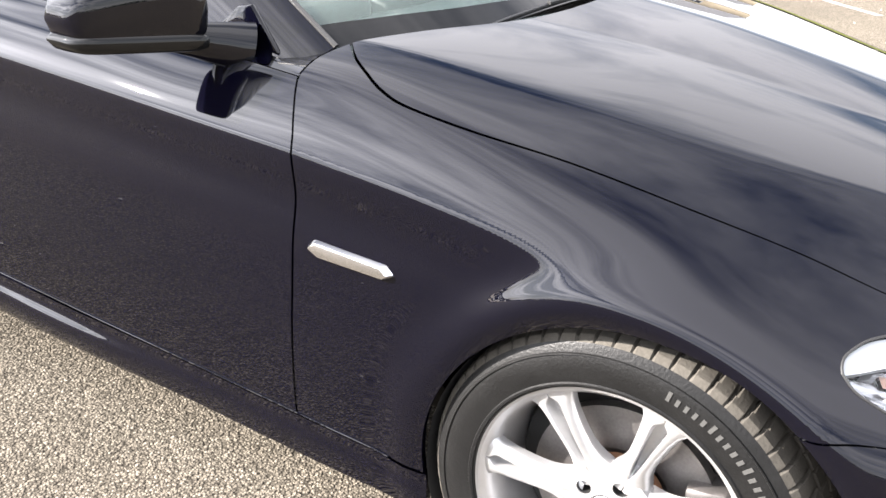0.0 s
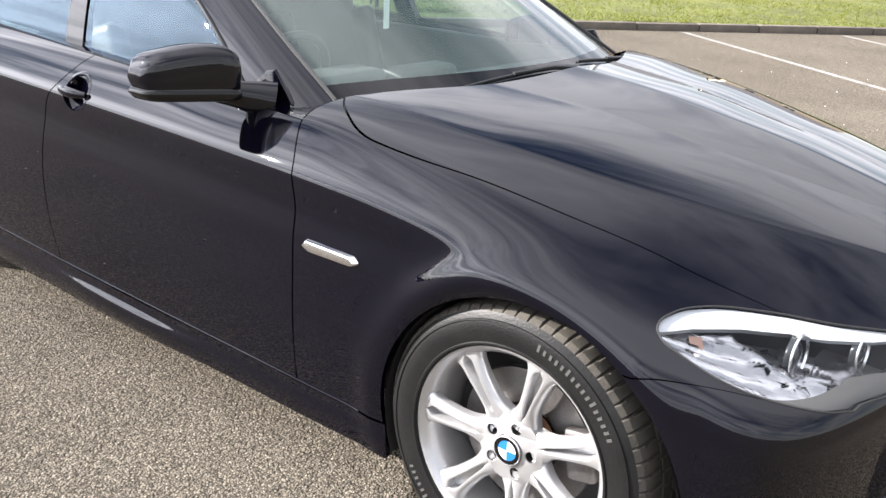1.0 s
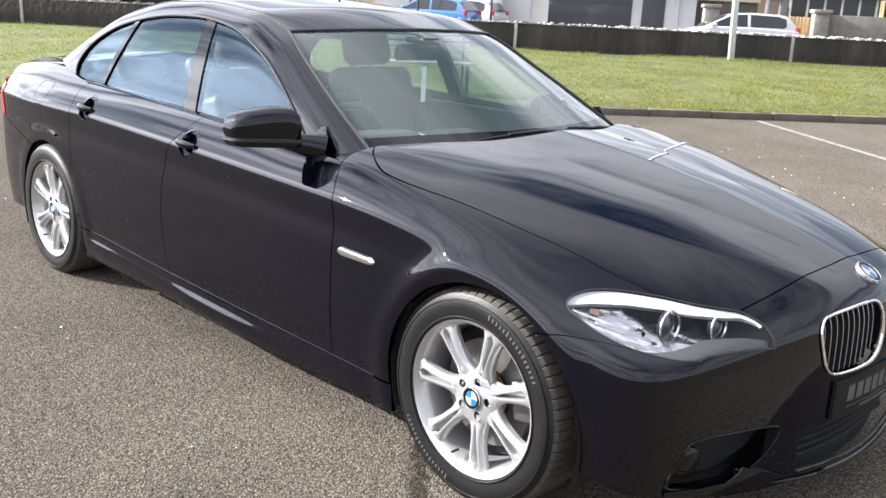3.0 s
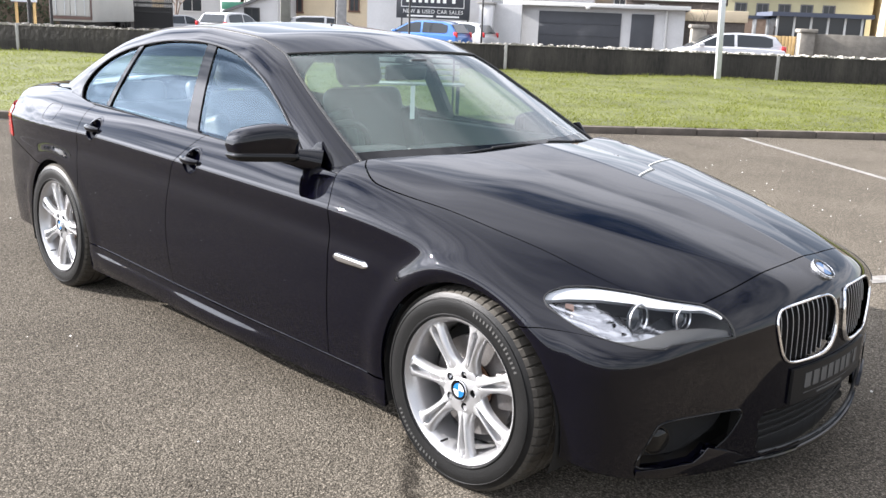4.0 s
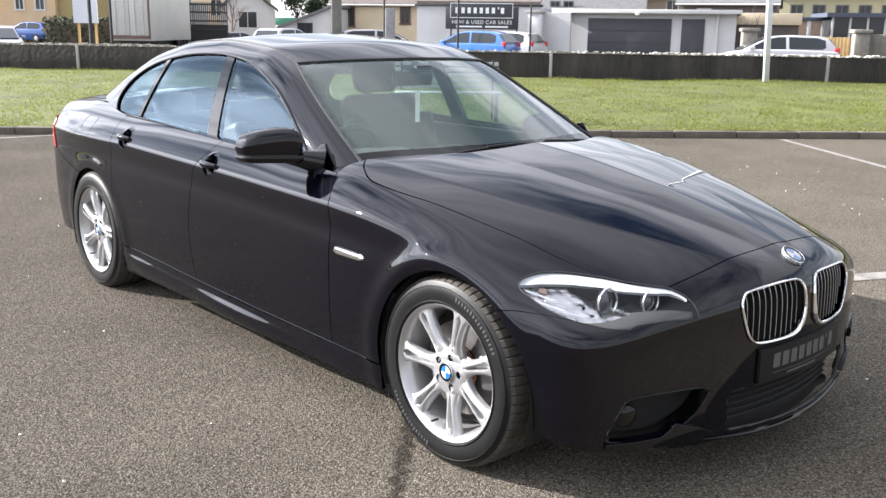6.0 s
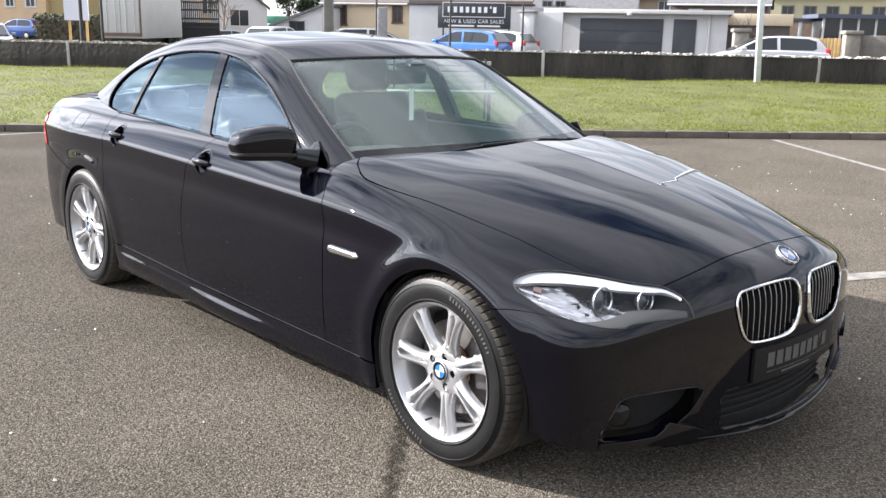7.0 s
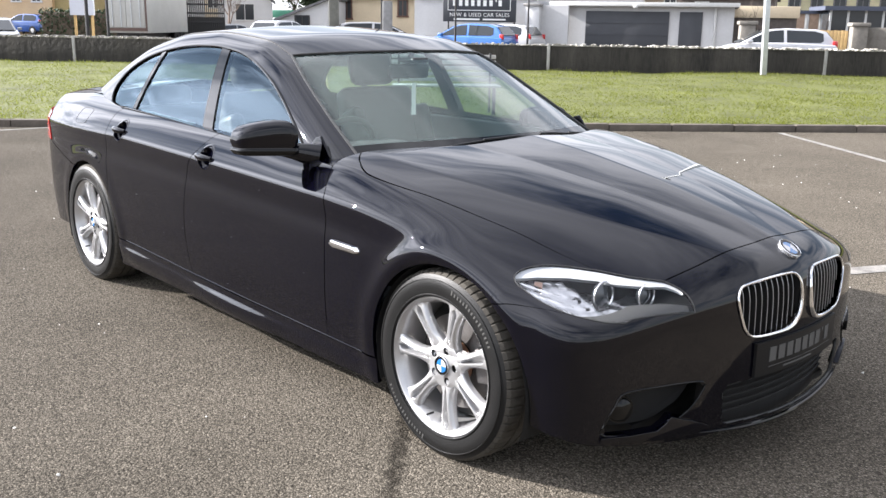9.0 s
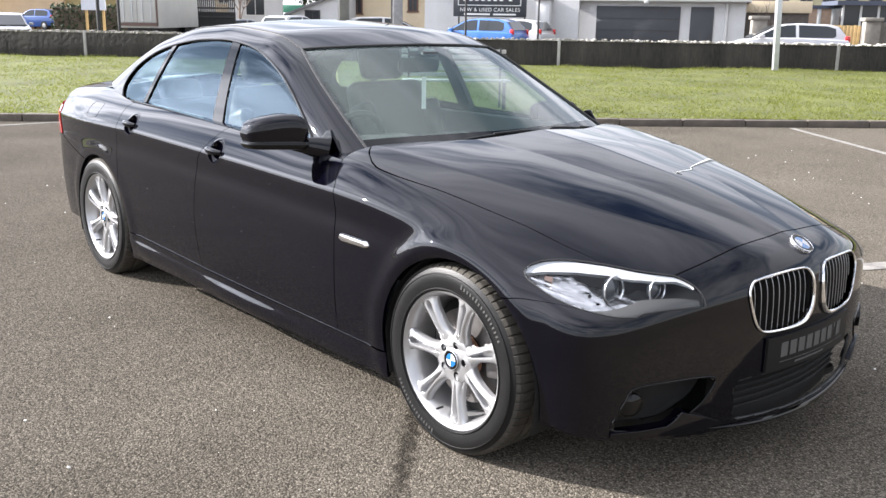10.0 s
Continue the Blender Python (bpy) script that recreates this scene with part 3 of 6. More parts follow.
# added round tube: its curve draws the bright sun-glint line under the doors
for m in (False, True):
    edge = on_side(body, [(x, sill(x) + .001) for x in np.linspace(-.42, -2.50, 60)]) + np.array([0, -.0012, 0])
    part("sill_edge", tube([tuple(p * np.array([1, -1 if m else 1, 1])) for p in edge], .0017, 8), PAINT, car, "thin glossy tube added along the door bottoms to catch a sun glint")

# fuel flap on the driver's side
flap = on_side(body, smooth_box(-3.13, -2.97, .885, .965, 10))
part("fuel_flap_gap", tube([tuple(p + np.array([0, -.0002, 0])) for p in flap], .0010, 5, True), DARK, car, "thin shut line of the round-cornered fuel flap")

# bonnet
hood_front = np.vstack([lamp_top2, hood_nose[1:], flip(hood_nose)[-2::-1], flip(lamp_top2)[-2::-1]])
hood_back = np.vstack([hood_rear, flip(hood_rear)[-2::-1]])
skin("bonnet", body, hood_side, flip(hood_side), PAINT, car, left=hood_back, right=hood_front, nu=110, nv=120)
# boot lid
boot_side = settle(body, spline([(-3.30, -.66, 1.06), (-3.72, -.655, 1.05), (-3.90, -.62, 1.0)], 20))
skin("boot_lid", body, boot_side, flip(boot_side), PAINT, car, nu=30, nv=40)
rear_face = settle(body, spline([(-3.93, -.62, .93), (-4.03, 0, .95)], 20))
skin("boot_face", body, settle(body, broken([(-4.0, -.45, .77), (-4.02, .45, .77)], 30)), settle(body, broken([(-3.92, -.6, 1.0), (-3.92, .6, 1.0)], 30)), PAINT, car, nu=30, nv=14)

# front bumper, open at the grilles and air intakes
KID = [(-.352, .635), (-.342, .662), (-.312, .680), (-.20, .689), (-.085, .690), (-.046, .681), (-.027, .652), (-.024, .60), (-.032, .552), (-.058, .516), (-.105, .499), (-.20, .496), (-.280, .503), (-.316, .530), (-.340, .585)]


def smooth_loop(points, n):
    p = [tuple(q) for q in points]
    k = len(p)
    s = spline(p[-3:] + p + p[:4], 40 * k)
    d = [np.linalg.norm(s - np.array(q), axis=1) for q in (p[0],)][0]
    first = int(np.argmin(d[:len(s) // 2]))
    last = int(np.argmin(d[len(s) // 2:])) + len(s) // 2
    return broken(s[first:last + 1], n + 1)[:n]


KID = [(-.195 + (y + .195) * .965, .592 + (z - .592) * .935) for y, z in KID]
kid = smooth_loop(KID, 72)


def inside(loop, a, b):
    c = np.zeros(a.shape, bool)
    m = len(loop)
    for i in range(m):
        (x0, y0), (x1, y1) = loop[i], loop[(i + 1) % m]
        c ^= ((y0 > b) != (y1 > b)) & (a < (x1 - x0) * (b - y0) / (y1 - y0 + 1e-12) + x0)
    return c


CENTRE_IN = [(-.385, .335), (-.362, .362), (0, .366), (.362, .362), (.385, .335), (.372, .235), (.345, .222), (0, .208), (-.345, .222), (-.372, .235)]
SIDE_IN = [(-.768, .285), (-.745, .345), (-.718, .384), (-.60, .394), (-.480, .392), (-.458, .372), (-.500, .312), (-.56, .268), (-.62, .246), (-.765, .246)]


def bumper_cut(q):
    y, z = q[:, 1], q[:, 2]
    return (q[:, 0] > .3) & (inside(kid, -np.abs(y), z) | inside(CENTRE_IN, y, z) | inside(SIDE_IN, -np.abs(y), z))


SEAM = -.506
bump_low = settle(body, spline([(FA[0] + FA[2] * math.cos(radians(-10)), -.9, .244), (.52, -.83, .222), (.62, -.72, .208), (.70, SEAM, .200)], 50))
seam = np.vstack([bump_low[-1:], on_front(body, [(SEAM, z) for z in np.linspace(.208, .610, 40)]), lamp_low[-1:]])
nose_low = settle(body, np.vstack([bump_low[-1:], spline([(.72, -.45, .200), (.79, -.25, .200), (.81, 0, .200)], 40)]))
side_top = np.vstack([broken([arch_end, cut_end], 14), lamp_low[27:]])
nose_left = np.vstack([seam, lamp_in[::-1][1:]])
bump_left = on_side(body, arc(*FA, -10, ARCH_END, 24))
bump_right = on_front(body, [(0.0, z) for z in np.linspace(.200, .70, 40)])
bump_right = np.vstack([bump_right, broken([bump_right[-1], hood_nose[-1]], 8)[1:]])
for m in (False, True):
    bumper = skin("front_bumper", body, nose_low, hood_nose, PAINT, car, left=settle(body, nose_left), right=settle(body, bump_right), nu=110, nv=110, gap=.002, lip=.012, mirror=m, cut=bumper_cut, shut="t")
    skin("bumper_side", body, bump_low, settle(body, side_top), PAINT, bumper, left=bump_left, right=settle(body, seam), nu=100, nv=90, gap=.002, lip=.012, mirror=m, cut=bumper_cut, shut="tl")


def on_nose(points, off=0.0):
    q = on_front(body, points)
    g = slope(body, q)
    return q + off * g / np.linalg.norm(g, axis=-1, keepdims=True)


for side in (1, -1):
    k3 = on_nose(kid * np.array([side, 1]), .004)
    grille = part("kidney_grille", tube([tuple(p) for p in k3], [.0044 + .0058 * math.exp(-((i - 39) / 8) ** 2) for i in range(72)], 10, True), CHROME, car, "chrome kidney-shaped grille surround")
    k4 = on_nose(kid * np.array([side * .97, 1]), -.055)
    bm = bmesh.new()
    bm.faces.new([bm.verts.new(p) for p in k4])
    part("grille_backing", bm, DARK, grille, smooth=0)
    for i in range(11):
        y = -.335 + .0285 * i
        zs = [z for z in np.linspace(.47, .72, 120) if inside(kid, np.array([y]), np.array([z]))[0]]
        if len(zs) < 10:
            continue
        line = on_nose([(side * y, z) for z in np.linspace(zs[0] - .004, zs[-1] + .004, 16)], -.012)
        bm = bmesh.new()
        a = [bm.verts.new(tuple(p + np.array([-.004, -.0012, 0]))) for p in line]
        b = [bm.verts.new(tuple(p + np.array([-.004, .0012, 0]))) for p in line]
        c = [bm.verts.new(tuple(p + np.array([-.035, .001, 0]))) for p in line]
        e = [bm.verts.new(tuple(p + np.array([-.035, -.001, 0]))) for p in line]
        for u, v in ((a, b), (b, c), (c, e), (e, a)):
            for j in range(15):
                bm.faces.new((u[j], v[j], v[j + 1], u[j + 1]))
        bmesh.ops.recalc_face_normals(bm, faces=bm.faces)
        slat = part("grille_slat", bm, PLASTIC, grille)
        nose = tube([tuple(p + np.array([-.003, 0, 0])) for p in line], .0011, 6)
        part("slat_edge", nose, ALLOY, grille, "thin bright slat edge")

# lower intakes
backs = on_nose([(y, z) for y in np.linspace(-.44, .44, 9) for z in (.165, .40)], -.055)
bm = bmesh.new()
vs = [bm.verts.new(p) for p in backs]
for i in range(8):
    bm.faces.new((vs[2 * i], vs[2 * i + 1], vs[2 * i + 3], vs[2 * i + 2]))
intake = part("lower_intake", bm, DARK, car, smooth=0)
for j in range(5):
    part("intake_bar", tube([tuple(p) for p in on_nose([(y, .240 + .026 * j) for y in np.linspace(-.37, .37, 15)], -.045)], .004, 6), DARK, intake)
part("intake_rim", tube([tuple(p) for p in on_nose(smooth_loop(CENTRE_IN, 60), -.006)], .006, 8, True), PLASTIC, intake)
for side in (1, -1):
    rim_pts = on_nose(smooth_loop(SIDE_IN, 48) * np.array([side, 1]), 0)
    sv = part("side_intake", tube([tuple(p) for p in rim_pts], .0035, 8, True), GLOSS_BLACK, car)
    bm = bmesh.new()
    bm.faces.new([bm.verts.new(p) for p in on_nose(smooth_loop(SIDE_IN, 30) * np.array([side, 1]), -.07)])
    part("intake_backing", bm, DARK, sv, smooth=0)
    fp = on_nose([(side * -.722, .322)], -.020)[0]
    fog = lathe([(.0, -.012), (.025, -.010), (.036, -.004), (.040, .004), (.044, .004), (.044, .03)], 32)
    bmesh.ops.transform(fog, matrix=pose(*fp, 0, 0, side * 62), verts=fog.verts)
    part("fog_lamp", fog, GLOSS_BLACK, sv, "round dark fog lamp")
    BLADE = [(-.775, .226), (-.775, .243), (-.70, .247), (-.615, .252), (-.590, .272), (-.575, .294), (-.50, .268), (-.430, .240), (-.470, .218), (-.56, .214), (-.66, .219)]
    blade = on_nose([(side * y, z) for y, z in BLADE], .012)
    inner = on_nose([(side * y, z) for y, z in BLADE], -.025)
    bm = bmesh.new()
    a = [bm.verts.new(p) for p in blade]
    b = [bm.verts.new(p) for p in inner]
    bm.faces.new(a)
    for k in range(len(a)):
        bm.faces.new((a[k], a[(k + 1) % len(a)], b[(k + 1) % len(a)], b[k]))
    bmesh.ops.recalc_face_normals(bm, faces=bm.faces)
    bmesh.ops.bevel(bm, geom=list(bm.edges), offset=.003, segments=2, affect="EDGES", profile=.5)
    part("intake_blade", bm, PAINT, sv)
lip = on_nose([(y, .190 + .12 * y * y) for y in np.linspace(-.46, .46, 41)], .003)
part("chin_spoiler", tube([tuple(p) for p in lip], [.0015 + .0065 * min(1, i / 8, (40 - i) / 8) for i in range(41)], 8), GLOSS_BLACK, car)

# registration board, its name as plain bars
pl_c = on_nose([(y, .425) for y in np.linspace(-.262, .262, 15)], .007)
bm = bmesh.new()
rows = []
for p in pl_c:
    rows.append([bm.verts.new((p[0] + dx, p[1], .425 + h)) for dx, h in ((.004, -.057), (.004, .057), (-.006, .057), (-.006, -.057))])
for a, b in zip(rows, rows[1:]):
    for k in range(4):
        bm.faces.new((a[k], a[(k + 1) % 4], b[(k + 1) % 4], b[k]))
bm.faces.new(rows[0])
bm.faces.new(rows[-1][::-1])
bmesh.ops.recalc_face_normals(bm, faces=bm.faces)
PLATE_BLACK = shader("plate_black", (.006, .006, .0065), .4, spec=.3)
PLATE_GREY = shader("plate_lettering", (.075, .075, .073), .5)
plate = part("number_board", bm, PLATE_BLACK, car, "black dealer board with pale grey bars")


def on_plate(y0, y1, z0, z1, name, skew=0.0):
    ys = np.linspace(y0, y1, 4)
    xs = [float(np.interp(y, pl_c[:, 1], pl_c[:, 0])) + .0042 for y in ys]
    b = bmesh.new()
    rr = [[b.verts.new((x + e, y + (skew if h else 0), z)) for e, z, h in ((0, z0, 0), (0, z1, 1), (.0016, z1, 1), (.0016, z0, 0))] for x, y in zip(xs, ys)]
    for a, c in zip(rr, rr[1:]):
        for k in range(4):
            b.faces.new((a[k], a[(k + 1) % 4], c[(k + 1) % 4], c[k]))
    b.faces.new(rr[0])
    b.faces.new(rr[-1][::-1])
    bmesh.ops.recalc_face_normals(b, faces=b.faces)
    part(name, b, PLATE_GREY, plate, smooth=0)


for i in range(9):
    if i == 7:
        on_plate(-.20 + .047 * i, -.20 + .047 * i + .010, .448, .462, "bar")
    else:
        on_plate(-.20 + .047 * i - (.02 if i == 8 else 0), -.20 + .047 * i + .034 - (.02 if i == 8 else 0), .412, .460, "bar")
on_plate(-.20, .22, .394, .396, "rule")
on_plate(-.12, .06, .380, .386, "bar")

# roundel on the nose


def roundel(parent, centre, normal, radius):
    rot = Vector((0, -1, 0)).rotation_difference(Vector(normal)).to_matrix().to_4x4()
    m = Matrix.Translation(centre) @ rot
    ring = lathe([(radius * .68, -.004), (radius * .71, -.0055), (radius * .94, -.005), (radius * .955, -.002)], 40)
    edge_ring = lathe([(radius * .94, -.0045), (radius * .96, -.0062), (radius, -.0045), (radius, .006)], 40)
    for b in (ring, edge_ring):
        bmesh.ops.transform(b, matrix=m, verts=b.verts)
    top = part("badge", ring, GLOSS_BLACK, parent, "round black badge with blue and white quarters")
    part("badge_rim", edge_ring, SATIN, top, "thin silver rim")
    for q in range(4):
        b = bmesh.new()
        mid = b.verts.new((0, -.0055, 0))
        arcv = [b.verts.new((radius * .69 * math.sin(radians(90 * q + 10 * i)), -.0042, radius * .69 * math.cos(radians(90 * q + 10 * i)))) for i in range(10)]
        for u, v in zip(arcv, arcv[1:]):
            b.faces.new((mid, u, v))
        bmesh.ops.transform(b, matrix=m, verts=b.verts)
        part("badge_quarter", b, BLUE if q % 2 else WHITE_EN, top)
    return top


bc = settle(body, [[.728, 0, .727]])
bn = slope(body, bc)[0]
roundel(car, Vector(bc[0]) + Vector(bn).normalized() * .003, bn, .041)

# headlamps
LAMP_GREY = shader("lamp_grey", (.15, .15, .145), .4, .3)
BEZEL = shader("lamp_bezel_dark", (.042, .041, .038), .45)
BROW = shader("white_brow", (.40, .41, .42), .35)
AMBER = shader("amber_lens", (.10, .06, .045), .3, 0, .5)
PROJ_GLASS = shader("projector_glass", (.03, .035, .04), .03, 0, 1.0)
FACETED = shader("faceted_silver", (.42, .42, .43), .2, .9, bump=.0008, bump_scale=60)
fn, fl = FACETED.node_tree.nodes, FACETED.node_tree.links
flutes = fn.new("ShaderNodeMapping")
flutes.inputs["Scale"].default_value = (1.0, 1.0, 4.0)
fl.new(next(q for q in fn if q.type == "TEX_COORD").outputs["Object"], flutes.inputs[0])
fl.new(flutes.outputs[0], next(q for q in fn if q.type == "TEX_NOISE").inputs["Vector"])
PROJECTORS = ((.496, -.668, .648, .047), (.585, -.570, .651, .040))
BROW_FOOT = np.interp(np.arange(60), [0, 4, 10, 20, 30, 46, 59], [.50, .56, .66, .76, .80, .80, .93])[:, None]
for m in (False, True):
    sgn = np.array([1, -1, 1]) if m else np.array([1, 1, 1])
    lt = np.vstack([lamp_top, lamp_top2[1:], lamp_in[1:10]])
    lamp = skin("headlamp", body, lamp_low, lt, LENS, car, nu=60, nv=20, gap=.003, lip=0, lift=.001, mirror=m, label="clear headlamp lens over chrome and grey reflectors", right=broken(lamp_in[::-1][:8], 8))
    lamp.visible_shadow = False
    skin("lamp_bucket", body, lamp_low, lt, LAMP_GREY, lamp, nu=50, nv=16, gap=.004, lip=0, lift=-.110, mirror=m)
    low2, top2 = broken(lamp_low, 60), broken(lt, 60)

    def band(f0, f1, i0, i1):
        return (settle(body, low2[i0:i1] * (1 - f0) + top2[i0:i1] * f0), settle(body, low2[i0:i1] * (1 - f1) + top2[i0:i1] * f1))
    a, b = band(BROW_FOOT[1:58], .985, 1, 58)
    skin("lamp_brow", body, a, b, BROW, lamp, nu=60, nv=6, gap=0, lip=.012, lift=-.006, mirror=m, label="white reflector strip")
    a, b = band(.05, BROW_FOOT[1:31] - .01, 1, 31)
    skin("reflector", lambda p: body(p) + .030 + .7 * np.maximum(0, .735 - np.abs(p[..., 1])) + .0021 * np.sin(p[..., 2] * 400 + 2.4 * np.sin(p[..., 1] * 38) + p[..., 0] * 60) + .0004 * np.sin(p[..., 1] * 240), a, b, FACETED, lamp, nu=110, nv=60, gap=0, lip=.03, mirror=m, label="fluted silver reflector")
    a, b = band(.44, .60, 9, 13)
    skin("marker_reflector", body, a, b, AMBER, lamp, nu=3, nv=3, gap=.001, lip=.008, lift=-.016, mirror=m)
    a, b = band(.30, .78, 30, 47)
    skin("upper_reflector", lambda p: body(p) + .088 + .0018 * np.sin(p[..., 2] * 260 + 2 * np.sin(p[..., 1] * 60)), a, b, FACETED, lamp, nu=70, nv=36, gap=0, lip=.01, mirror=m)
    grow = (.05 + .30 * np.clip((np.arange(22, 59) - 22) / 16, 0, 1) ** 1.5)[:, None]
    a = settle(body, low2[22:59] * .97 + top2[22:59] * .03)
    b = settle(body, low2[22:59] * (1 - grow) + top2[22:59] * grow)
    skin("lamp_bezel", body, a, b, BEZEL, lamp, nu=40, nv=8, gap=0, lip=.05, lift=-.016, mirror=m)
    for (px, py, pz, rad) in PROJECTORS:
        dv = Vector((1, -.04, .04)).normalized()
        c = Vector((px, py, pz))
        ring = lathe([(rad * .86, .003), (rad * .90, -.0015), (rad * .95, -.002), (rad, .0), (rad, .002)], 44)
        lensb = lathe([(.0005, -.002), (rad * .4, .001), (rad * .7, .008), (rad * .87, .016)], 36)
        mm = Matrix.Translation(Vector(c)) @ Vector((0, -1, 0)).rotation_difference(dv).to_matrix().to_4x4()
        if m:
            mm = Matrix.Diagonal((1, -1, 1, 1)) @ mm
        for b in (ring, lensb):
            bmesh.ops.transform(b, matrix=mm, verts=b.verts)
            if m:
                bmesh.ops.reverse_faces(b, faces=b.faces)
        part("projector_ring", ring, SATIN, lamp)
        part("projector_lens", lensb, PROJ_GLASS, lamp)
    seal = np.vstack([lamp_low, lamp_in[::-1], lamp_top2[::-1], lamp_top[::-1]])
    part("lamp_seal", tube([tuple(p * sgn) for p in broken(seal, 140)], .0022, 6, True), PLASTIC, lamp)

# cabin: pillars, roof, panes
DLO = [(-.925, .936), (-1.04, 1.026), (-1.211, 1.137), (-1.379, 1.222), (-1.608, 1.298), (-1.846, 1.331), (-2.05, 1.336), (-2.30, 1.322), (-2.60, 1.272), (-2.80, 1.205), (-2.93, 1.125), (-2.985, 1.05), (-2.96, .992)]
dlo_up = on_side(cabin, spline(DLO, 110))
pillar = settle(cabin, spline([(-.705, -.715, .955), (-.95, -.675, 1.075), (-1.20, -.625, 1.215), (-1.375, -.575, 1.312)], 40))
rail = settle(cabin, spline([(-1.375, -.575, 1.312), (-1.60, -.562, 1.375), (-2.0, -.552, 1.41), (-2.4, -.548, 1.40), (-2.75, -.545, 1.345)], 50))
back_edge = settle(cabin, spline([(-2.75, -.545, 1.345), (-3.05, -.575, 1.23), (-3.40, -.60, 1.06)], 40))
outer = np.vstack([pillar, rail[1:], back_edge[1:]])
base_a = on_side(cabin, spline([(-.925, .936), (-.80, .925), (-.70, .93)], 12))
base_a[-1] = pillar[0]
base_c = settle(cabin, spline([(-2.96, -.745, .992), (-3.12, -.70, 1.01), (-3.28, -.65, 1.035), (-3.40, -.60, 1.06)], 20))
glass_low = on_side(cabin, spline([(-.925, .936), (-1.30, .950), (-1.738, .964), (-2.2, .982), (-2.6, .992), (-2.96, .992)], 100))
header = settle(cabin, spline([(-1.375, -.575, 1.312), (-1.303, -.369, 1.324), (-1.255, -.15, 1.328), (-1.248, 0, 1.329)], 24))
header = np.vstack([header, flip(header)[-2::-1]])
cowl = settle(cabin, spline([(-.705, -.715, .955), (-.64, -.575, .958), (-.568, -.40, .965), (-.51, -.18, .972), (-.495, 0, .974)], 30))
cowl = np.vstack([cowl, flip(cowl)[-2::-1]])
rear_head = settle(cabin, spline([(-2.75, -.545, 1.345), (-2.83, -.25, 1.36), (-2.86, 0, 1.365)], 20))
rear_head = np.vstack([rear_head, flip(rear_head)[-2::-1]])
rear_base = settle(cabin, spline([(-3.40, -.60, 1.06), (-3.48, -.3, 1.08), (-3.50, 0, 1.085)], 20))
rear_base = np.vstack([rear_base, flip(rear_base)[-2::-1]])


def pane_between(x0b, x0t, x1b, x1t, inset=.0):
    """A side pane between two uprights that lean from x0b/x1b at the sill to x0t/x1t at the head."""
    def near(line, x):
        return int(np.argmin(np.abs(line[:, 0] - x)))
    lo = glass_low[min(near(glass_low, x0b), near(glass_low, x1b)):max(near(glass_low, x0b), near(glass_low, x1b)) + 1]
    up = dlo_up[:-8][min(near(dlo_up[:-8], x0t), near(dlo_up[:-8], x1t)):max(near(dlo_up[:-8], x0t), near(dlo_up[:-8], x1t)) + 1]
    return lo, up


for m in (False, True):
    frame_side = skin("roof_pillar_frame", cabin, dlo_up, outer, PAINT, car, left=settle(cabin, base_a), right=base_c, nu=160, nv=20, gap=.001, lip=.03, mirror=m)
    for nm, args in (("front_side_window", (-.95, -.95, -1.70, -1.80)), ("rear_side_window", (-1.80, -1.89, -2.60, -2.46)), ("quarter_window", (-2.635, -2.50, -2.955, -2.985))):
        lo, up = pane_between(*args)
        w = skin(nm, cabin, lo, up, WINDOW, car, nu=40, nv=24, gap=.0, lip=0, lift=-.006, mirror=m, label="tinted side window pane")
        w.visible_shadow = False
    lo, up = pane_between(-1.70, -1.80, -1.80, -1.89)
    skin("centre_pillar", cabin, lo, up, GLOSS_BLACK, car, nu=8, nv=24, gap=.002, lip=.03, lift=-.001, mirror=m, label="gloss black door pillar")
    lo, up = pane_between(-2.60, -2.46, -2.635, -2.50)
    skin("window_bar", cabin, lo, up, GLOSS_BLACK, car, nu=4, nv=24, gap=.0, lip=.02, lift=.001, mirror=m)
    s3 = np.array([1, -1 if m else 1, 1])
    part("window_trim", tube([tuple(p * s3) for p in dlo_up], .007, 8), GLOSS_BLACK, frame_side, "gloss black window trim")
    part("waist_trim", tube([tuple((p + np.array([0, -.016, -.004])) * s3) for p in glass_low], [.0025 + .0028 * min(1, i / 6, (99 - i) / 6) for i in range(100)], 10), GLOSS_BLACK, frame_side, "gloss black window trim")
    # closing strip between door top and pane
    bm = bmesh.new()
    full = np.vstack([belt_front, belt_rear[1:]])
    inn = np.stack([full[:, 0], full[:, 1] + .035, full[:, 2] + .008], 1)
    a = [bm.verts.new(tuple(p * s3)) for p in full]
    b = [bm.verts.new(tuple(p * s3)) for p in inn]
    for i in range(len(a) - 1):
        bm.faces.new((a[i], a[i + 1], b[i + 1], b[i]))
    bmesh.ops.recalc_face_normals(bm, faces=bm.faces)
    part("door_top", bm, PAINT, frame_side)
    part("roof_channel", tube([tuple(p * s3 + np.array([0, 0, .0005])) for p in rail], .004, 6), PLASTIC, frame_side)
    part("windscreen_edge", tube([tuple(p * s3) for p in pillar], .006, 6), PLASTIC, frame_side)

skin("roof", cabin, rail, flip(rail), PAINT, car, left=header, right=rear_head, nu=60, nv=50, gap=.003)
ws = skin("windscreen", cabin, pillar, flip(pillar), SCREEN, car, left=cowl, right=header, nu=40, nv=50, gap=.004, lip=0, lift=-.004, label="clear windscreen with a faint painted haze of reflected sky")
ws.visible_shadow = False
rw = skin("rear_window", cabin, back_edge, flip(back_edge), WINDOW, car, left=rear_head, right=rear_base, nu=24, nv=40, gap=.004, lip=0, lift=-.004, label="rear window pane")
rw.visible_shadow = False
